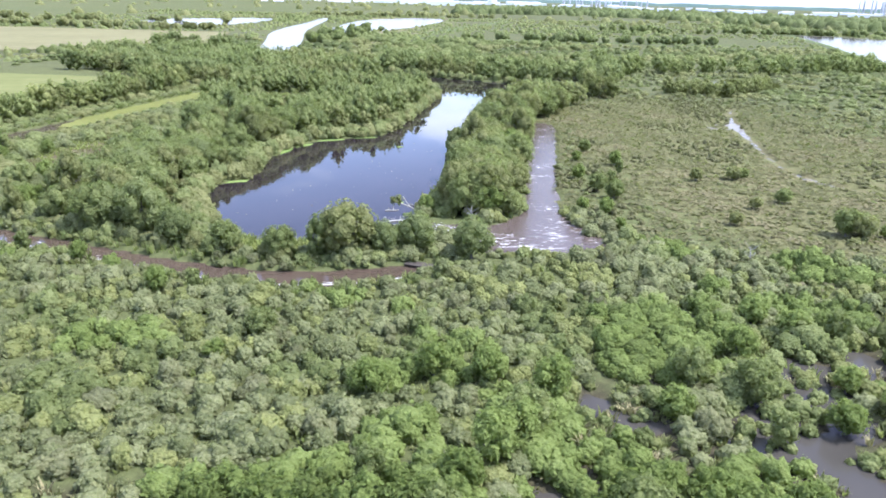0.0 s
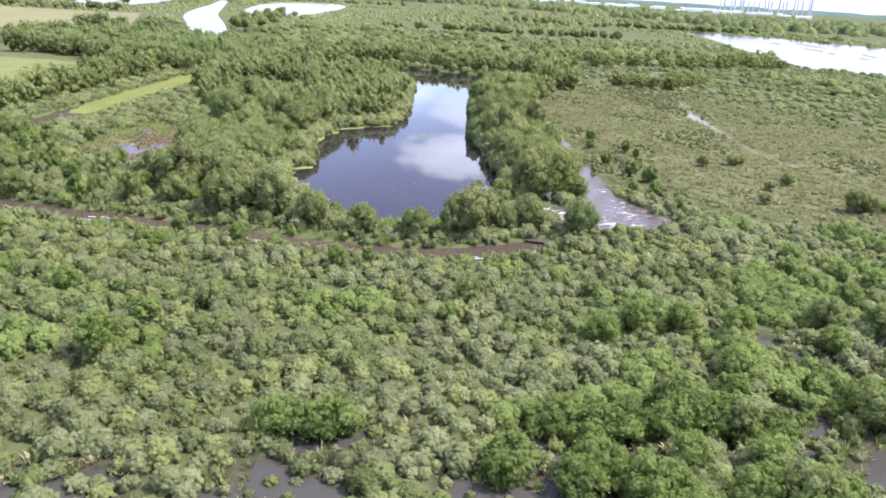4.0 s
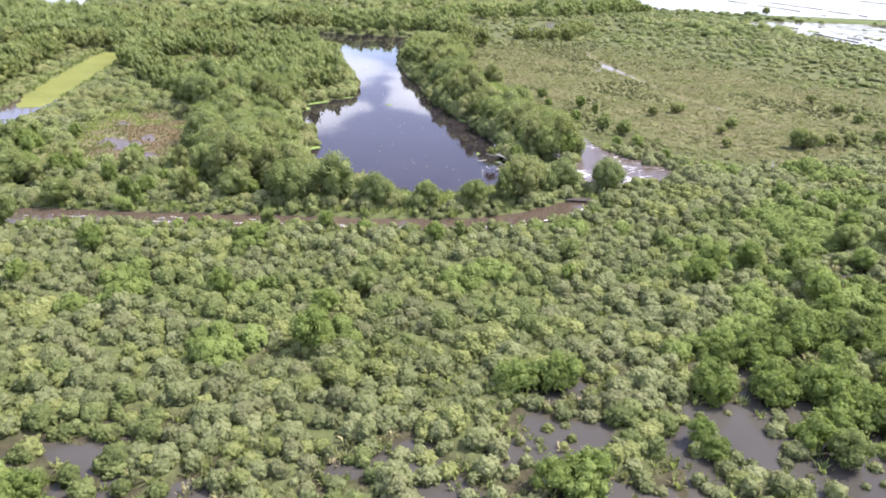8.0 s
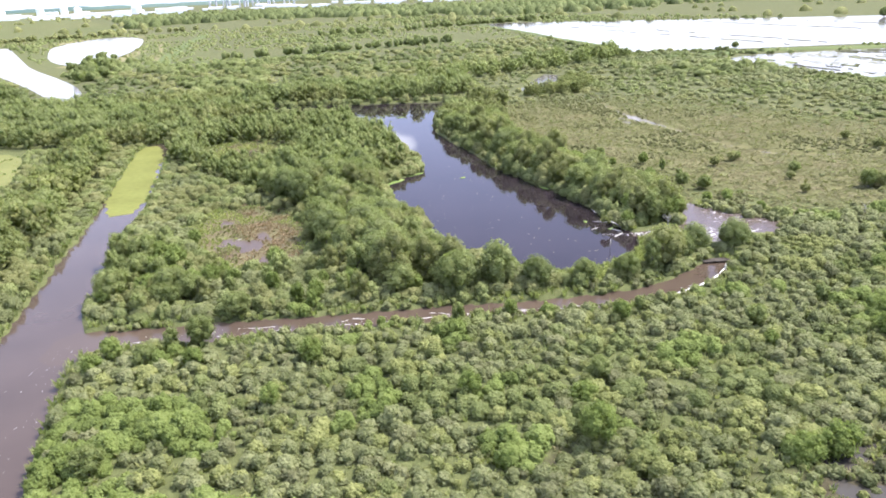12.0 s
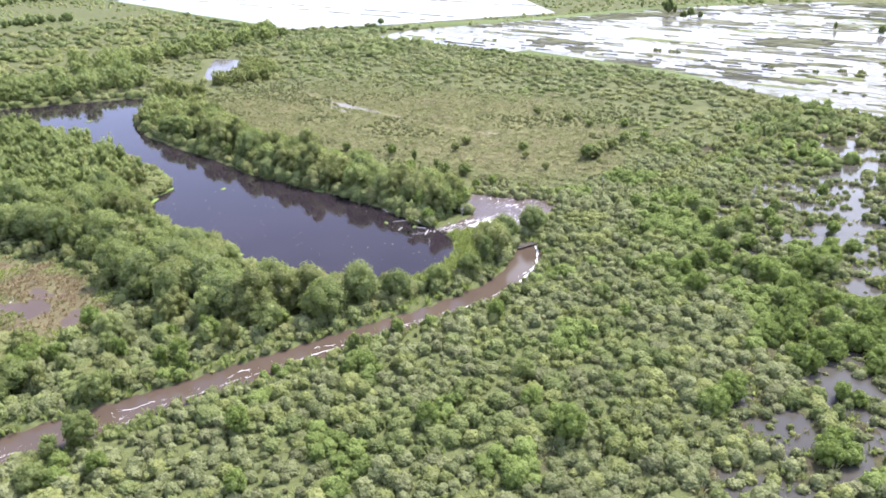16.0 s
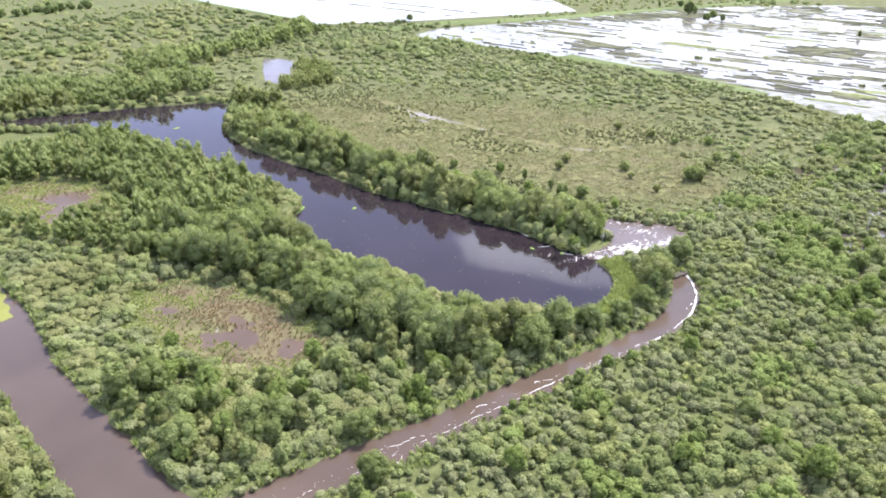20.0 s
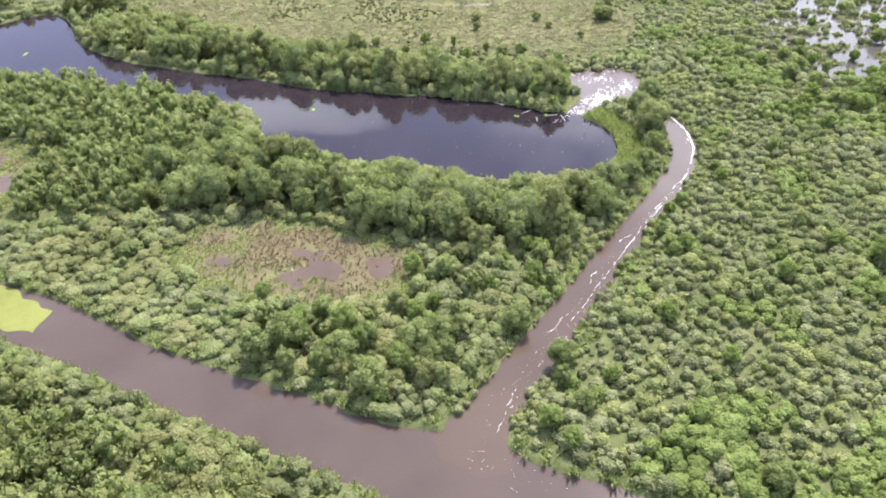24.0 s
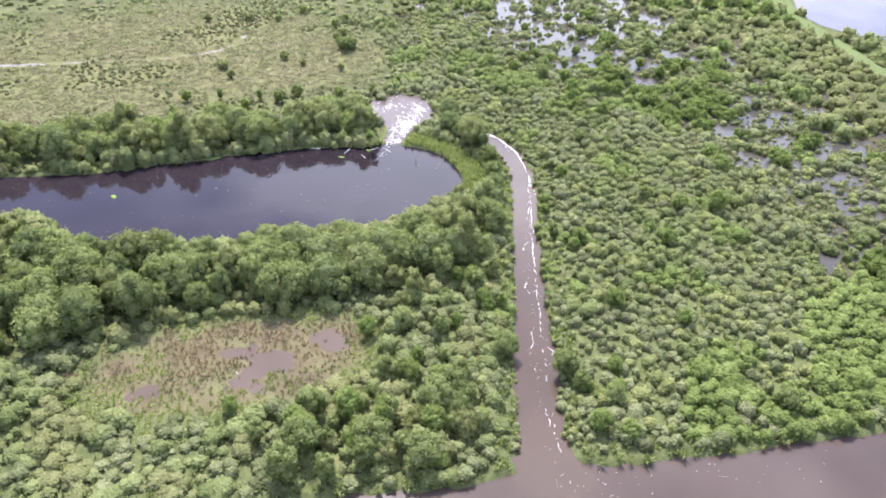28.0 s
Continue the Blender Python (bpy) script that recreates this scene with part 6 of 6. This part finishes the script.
def bare_snag(x, y, size, seed):
    rng = np.random.default_rng(seed)
    pieces = [tube([(0, 0, -0.3), (0.1, 0.05, 1.2), (0.0, 0.2, 2.6)], [0.09, 0.07, 0.03], 6)]
    for i in range(9):
        a, z = rng.uniform(0, 6.28), rng.uniform(0.6, 2.2)
        e = np.array([math.cos(a), math.sin(a), 0.8]) * rng.uniform(0.6, 1.3)
        pieces.append(tube([(0.05, 0.05, z), np.array([0.05, 0.05, z]) + e * 0.5, np.array([0.05, 0.05, z + 0.1]) + e], [0.035, 0.025, 0.008], 4))
    ob = new("dead_shrub", mesh_from("dead_shrub", *joined(pieces), DEADWOOD))
    ob.matrix_world = Matrix.LocRotScale((x, y, 0.2), Euler((0, 0, seed)), (size,) * 3)
    return tagged(ob, "bare grey dead shrub with fine twigs", "dead shrub", "dead shrubs")


for k, (sx, sy, ss) in enumerate([(-34, 118, 1.3), (-33, 119.5, 1.0), (4.6, 93, 0.9), (40, 52, 0.9), (-9.8, 90, 0.5), (34, 79, 0.8)]):
    bare_snag(sx, sy, ss, k + 1)


# ---- flooded fields and the far land ----
def strips(name, poly, heading, gap, width, mat, label, seed, z=0.42, gone=0.35):
    """Long, low, broken ridges of earth across a field."""
    rng = np.random.default_rng(seed)
    c, s = math.cos(heading), math.sin(heading)
    mid = poly.mean(0)
    reach = np.abs(poly - mid).max() * 1.6
    V, F, n = [], [], 0
    for row in np.arange(-reach, reach, gap):
        off = row + rng.uniform(-0.55, 0.55) * gap
        u = np.arange(-reach, reach, 2.6)
        wob = 3.2 * field_noise(u, u * 0 + off, 34, 3, seed)
        bx, by = mid[0] + u * c - (off + wob) * s, mid[1] + u * s + (off + wob) * c
        rise = field_noise(bx, by, 45, 3, seed + 1) + 0.6 * field_noise(u, u * 0 + off * 3, 26, 3, seed + 2) + 0.5 * field_noise(u, u * 0 + off * 5, 9, 2, seed + 7) + 0.5 - gone
        half = width * rng.uniform(0.5, 1.3) * np.clip(1.8 * rise, 0, 1) * (0.45 + 0.9 * np.abs(field_noise(u, u * 0 + off, 9, 3, seed + 3))) * rng.uniform(0.7, 1.3, len(u))
        alive = (signed(poly, bx, by) < -1) & (half > 0.05)
        lean = rng.uniform(0.35, 1.65, len(u))
        for i in range(len(u) - 1):
            if not (alive[i] and alive[i + 1]):
                continue
            q = []
            for j in (i, i + 1):
                for side, h in ((-lean[j], -0.1), (-0.4 * lean[j], 0.22), (0.4, 0.22), (2 - lean[j], -0.1)):
                    q.append((bx[j] - side * half[j] * s, by[j] + side * half[j] * c, z + h))
            V += q
            F += [(n + k, n + k + 1, n + k + 5, n + k + 4) for k in range(3)]
            n += 8
    me = mesh_from(name, np.array(V), np.array(F), mat)
    return tagged(new(name, me), label, "field ridges", kind="stuff")


strips("field_ridges", FIELD_B, radians(80), 6.2, 1.7, RIDGE, "dark wet earth ridges in the flooded field", 3, gone=0.84)
strips("field_ridges", FIELD_B, radians(81), 2.5, 0.6, RIDGE, "thin dark furrows in the flooded field", 12, gone=0.86)
strips("field_ridges", FIELD_B, radians(78), 19.0, 3.0, WET_GRASS, "grassy green strips in the flooded field", 4, gone=0.88)
strips("field_ridges", FIELD_C, radians(80), 10.0, 1.6, RIDGE, "dark wet ridges in the flooded corner", 6, gone=0.5)
strips("field_ridges", FIELD_A, radians(80), 60.0, 1.2, RIDGE, "thin earth bunds across the white field", 5, gone=0.25)


def mud_streaks(n, seed):
    """Small low streaks of bare mud that stand out of the shallow water, in drifts along the furrows."""
    rng = np.random.default_rng(seed)
    a = radians(80)
    x, y = rng.uniform(118, 470, n), rng.uniform(-30, 290, n)
    u, v = x * math.cos(a) + y * math.sin(a), y * math.cos(a) - x * math.sin(a)
    drift = field_noise(u / 7, v, 5, 3, seed) + 0.8 * field_noise(u / 3, v, 30, 3, seed + 1)
    inside = signed(FIELD_B, x, y)
    ok = (inside < -0.5) & (drift > -0.28 + 0.0018 * (x - 120) - 0.25 * np.exp(inside / 12))
    x, y = x[ok], y[ok]
    k, m = len(x), 7
    ring = np.linspace(0, 2 * np.pi, m, endpoint=False)[None, :]
    long, wide = rng.uniform(0.7, 3.6, (k, 1)), rng.uniform(0.14, 0.5, (k, 1))
    r = rng.uniform(0.6, 1.25, (k, m))
    lu, lv = long * r * np.cos(ring), wide * r * np.sin(ring)
    turn = a + rng.normal(0, 0.07, (k, 1))
    rim = np.stack([x[:, None] + lu * np.cos(turn) - lv * np.sin(turn), y[:, None] + lu * np.sin(turn) + lv * np.cos(turn), np.full((k, m), 0.36)], -1)
    tip = np.stack([x, y, 0.40 + 0.16 * wide[:, 0]], -1)[:, None, :]
    verts = np.concatenate([rim, tip], 1).reshape(-1, 3)
    base = (np.arange(k) * (m + 1))[:, None]
    i = np.arange(m)[None, :]
    tris = np.stack([base + i, base + (i + 1) % m, base + m + 0 * i], -1).reshape(-1, 3)
    return tagged(new("mud_streaks", mesh_from("mud_streaks", verts, tris, RIDGE)), "dark wet mud streaks in the flooded field", "mud", kind="stuff")


mud_streaks(30000, 131)
x, y, rng = scatter(118, 300, -20, 290, 4.4, 86)
u = x * math.cos(radians(80)) + y * math.sin(radians(80))
v = y * math.cos(radians(80)) - x * math.sin(radians(80))
ok = (signed(FIELD_B, x, y) < 1) & (field_noise(u / 6, v, 7, 3, 87) > 0.5 + 0.004 * (x - 118))
stand("field_scrub", x[ok], y[ok], rng, OLIVE_LEAF, "olive-green low clumps standing in the flooded field", (0.7, 1.5), BUSH_FAR, 0.3, (0.4, 0.7), "scrub")


def bank(name, line, width, height, mat, label):
    """A long, low earth bank with a flat crest."""
    p = np.array(line, float)
    bm = bmesh.new()
    rows = []
    for i in range(len(p)):
        d = p[min(i + 1, len(p) - 1)] - p[max(i - 1, 0)]
        d /= np.linalg.norm(d)
        n = np.array([-d[1], d[0]])
        rows.append([bm.verts.new((p[i][0] + n[0] * s * width, p[i][1] + n[1] * s * width, 0.2 + h)) for s, h in ((-1, 0), (-0.5, height), (0.5, height), (1, 0))])
    for a, b in zip(rows[:-1], rows[1:]):
        for k in range(3):
            bm.faces.new((a[k], b[k], b[k + 1], a[k + 1]))
    bmesh.ops.recalc_face_normals(bm, faces=bm.faces[:])
    return tagged(part(name, bm, mat), label, "levee", kind="structure")


bank("levee", [(196, 318), (212, 300), (260, 292), (320, 250), (385, 222), (470, 186), (600, 120)], 6.5, 0.7, GREEN_FIELD, "low grassy levee between two flooded fields")
bank("levee", SOUTH_LEVEE, 2.6, 0.45, GREEN_FIELD, "low grassy levee beside the flooded corner")
bank("far_track", SOUTH_LEVEE[:4], 0.7, 0.62, TAN_FIELD, "pale worn track on the levee")
bank("levee", [(215, 350), (232, 404), (250, 468), (276, 540), (325, 706)], 3.0, 0.6, GREEN_FIELD, "low grassy levee beside the flooded field")
bank("levee", [(-58, 520), (60, 500), (200, 520)], 3.0, 0.5, GREEN_FIELD, "grassy bank across the far marsh")
bank("grass_strip", [(196, 186), (184, 150), (172, 116), (160, 96)], 6.0, 0.35, GREEN_FIELD, "green grass strip beside the flooded field")
bank("grass_strip", [(-24, 470), (-10, 540), (20, 660), (50, 770), (90, 900)], 6.0, 0.35, GREEN_FIELD, "straight green mown strip through woods")
bank("far_track", [(-38, 440), (-25, 487), (-4, 600), (20, 757)], 2.0, 0.35, TAN_FIELD, "pale straight track through the far scrub")
bank("shore_sand", [(-70, 850), (-14, 975), (30, 915)], 9.0, 0.4, TAN_FIELD, "tan sandy shore of the far pond")
bank("shore_sand", [(-70, 556), (-60, 545), (-38, 562), (-8, 668)], 6.0, 0.4, TAN_FIELD, "tan shore of the far pond")

for k, (lx, ly, s) in enumerate([(256, 311, 0.95), (325, 62, 1.1), (318, 49, 1.2), (312, 44, 0.9), (292, 37, 0.9), (338, 84, 1.0), (372, 168, 1.2), (388, 187, 1.9), (392, 184, 1.3), (359, 168, 1.1), (364, 160, 0.9), (560, 430, 1.8), (566, 428, 1.5), (540, 418, 1.7), (420, 216, 1.0), (432, 205, 1.1)]):
    tree((0, 1, 7)[k % 3], lx, ly, s * 0.7, k * 1.3, "alone among flooded fields", 0.4)

# belts of woods towards the horizon
belts = [((-134, 372), (-92, 366), 22, 12, DARK_LEAF), ((-120, 268), (-62, 258), 20, 8, DARK_LEAF), ((-330, 300), (-190, 330), 30, 12, OLIVE_LEAF), ((-420, 545), (-140, 545), 60, 12, OLIVE_LEAF), ((20, 505), (190, 515), 46, 14, DARK_LEAF), ((-62, 440), (-20, 760), 60, 12, GREEN_LEAF),
         ((36, 238), (56, 216), 16, 9, OLIVE_LEAF), ((60, 300), (190, 330), 60, 16, GREEN_LEAF), ((-150, 960), (100, 1010), 60, 14, OLIVE_LEAF), ((-900, 640), (-160, 660), 90, 16, OLIVE_LEAF), ((150, 700), (420, 730), 70, 20, GREEN_LEAF)]
rng = np.random.default_rng(91)
for (ax, ay), (bx, by), n, wide, mat in belts:
    u = rng.uniform(0, 1, n)
    v = rng.normal(0, 0.4, n) * wide
    ln = math.hypot(bx - ax, by - ay)
    x, y = ax + (bx - ax) * u - (by - ay) / ln * v, ay + (by - ay) * u + (bx - ax) / ln * v
    ok = np.ones(n, bool)
    for p in (FIELD_A, CANAL_FAR, POND_FAR, TAN_PLOT, POND):
        ok &= signed(p, x, y) > 2
    stand("tree_belt", x[ok], y[ok], rng, mat, "dense belt of trees beyond the marsh", (0.8, 1.4), WOOD_SHAPES if max(ay, by) < 400 else LOW_SHAPES, 0.3)
# the great dark wood and scattered clumps far off
a = rng.uniform(radians(2), radians(50), 1500)
r = rng.uniform(1150, 1750, 1500) + 150 * np.sin(a * 9)
stand("far_wood", r * np.sin(a), r * np.cos(a), rng, DARK_LEAF, "dark wood along the horizon", (2.2, 3.6), MOUND, 0.2, (0.7, 1.0))
a = rng.uniform(radians(-45), radians(120), 1100)
r = rng.uniform(750, 2600, 1100)
x, y = r * np.sin(a), r * np.cos(a)
ok = (signed(FIELD_A, x, y) > 5) & (signed(FIELD_B, x, y) > 5) & (signed(POND_FAR, x, y) > 5) & (signed(CANAL_FAR, x, y) > 5) & (field_noise(x, y, 260, 3, 93) > -0.05)
stand("far_wood", x[ok], y[ok], rng, OLIVE_LEAF, "scattered trees and hedges of the far plain", (1.4, 2.8), MOUND, 0.2, (0.6, 0.9))
# woods on the horizon, with the blue of distance haze mixed into the colour
FAR_WOODS = plain_material("haze_tinted_woods", (0.055, 0.085, 0.075), (0.085, 0.115, 0.095), 0.01, 0.95)
bm = bmesh.new()
prev = None
for i in range(361):
    a = radians(-60 + 200 * i / 360)
    h = 17 + 7 * noise.noise((i * 0.31, 0.2, 0.0)) + 4 * noise.noise((i * 1.7, 3.0, 0.0))
    pair = [bm.verts.new((rr * math.sin(a), rr * math.cos(a), z)) for rr, z in ((4380, 0.1), (4420, h), (4560, h * 0.9))]
    if prev:
        bm.faces.new((prev[0], pair[0], pair[1], prev[1]))
        bm.faces.new((prev[1], pair[1], pair[2], prev[2]))
    prev = pair
bmesh.ops.recalc_face_normals(bm, faces=bm.faces[:])
tagged(part("backdrop_woods", bm, FAR_WOODS), "hazy dark line of woods on the horizon", "woods", kind="structure")


def tank(az, dist, radius, height):
    top = new("storage_tank")
    top.location = (dist * math.sin(radians(az)), dist * math.cos(radians(az)), 0.2)
    bm = bmesh.new()
    bmesh.ops.create_cone(bm, cap_ends=True, segments=24, radius1=radius, radius2=radius, depth=height, matrix=Matrix.Translation((0, 0, height / 2)))
    part("shell", bm, WHITE_PAINT, top)
    bm = bmesh.new()
    bmesh.ops.create_cone(bm, cap_ends=True, segments=24, radius1=radius * 1.02, radius2=radius * 0.15, depth=height * 0.25, matrix=Matrix.Translation((0, 0, height * 1.125)))
    part("roof", bm, WHITE_PAINT, top)
    return tagged(top, "white round storage tank at the far plant", "tank", "tanks of the far plant")


def shed(az, dist, length, height, deep=40.0):
    top = new("plant_building")
    top.matrix_world = Matrix.Translation((dist * math.sin(radians(az)), dist * math.cos(radians(az)), 0.2)) @ Euler((0, 0, radians(-az))).to_matrix().to_4x4()
    bm = bmesh.new()
    bmesh.ops.create_cube(bm, size=1.0, matrix=Matrix.Translation((0, 0, height / 2)) @ Matrix.Diagonal((length, deep, height, 1)))
    part("wall", bm, WHITE_PAINT, top)
    bm = bmesh.new()
    v = [bm.verts.new((sx * length * 0.51, sy * deep * 0.52, height + 0.02)) for sx in (-1, 1) for sy in (-1, 1)] + [bm.verts.new((sx * length * 0.51, 0, height * 1.25)) for sx in (-1, 1)]
    for q in ((0, 2, 5, 4), (1, 4, 5, 3), (0, 4, 1), (2, 3, 5)):
        bm.faces.new([v[i] for i in q])
    bmesh.ops.recalc_face_normals(bm, faces=bm.faces[:])
    part("roof", bm, STEEL, top)
    return tagged(top, "long white low building of the far plant", "building", "buildings of the far plant")


def tower(az, dist, height, radius):
    top = new("plant_tower")
    top.location = (dist * math.sin(radians(az)), dist * math.cos(radians(az)), 0.2)
    bm = bmesh.new()
    bmesh.ops.create_cone(bm, cap_ends=True, segments=10, radius1=radius, radius2=radius * 0.7, depth=height, matrix=Matrix.Translation((0, 0, height / 2)))
    part("shaft", bm, STEEL, top)
    for k in (0.35, 0.6, 0.85):
        bm = bmesh.new()
        bmesh.ops.create_cone(bm, cap_ends=True, segments=10, radius1=radius * 1.7, radius2=radius * 1.7, depth=1.2, matrix=Matrix.Translation((0, 0, height * k)))
        part("platform", bm, STEEL, top)
    return tagged(top, "pale steel process tower of the far plant", "tower", "towers of the far plant")


for az, h in ((-4.2, 24), (-3.4, 22), (-1.2, 26), (0.2, 26), (1.0, 22), (4.6, 20)):
    tank(az, 2500, 10 if h > 20 else 14, h)
rnd = random.Random(15)
for i in range(78):
    az = -24 + 58 * (i + rnd.uniform(0.1, 0.9)) / 78
    thick = 1.5 if -6 < az < 8 else 1.0
    shed(az, rnd.uniform(2150, 2900), rnd.uniform(16, 52) * thick, rnd.uniform(3.5, 8.0) * thick, rnd.uniform(14, 36))
rnd = random.Random(5)
for i in range(16):
    tower(9.6 + 0.38 * i + rnd.uniform(-0.2, 0.2), 2900 + rnd.uniform(-80, 80), rnd.uniform(30, 58), rnd.uniform(2.0, 3.6))
for i in range(20):
    tower(28.6 + 0.30 * i + rnd.uniform(-0.1, 0.1), 3000 + rnd.uniform(-90, 90), rnd.uniform(42, 66), rnd.uniform(2.2, 4.0))
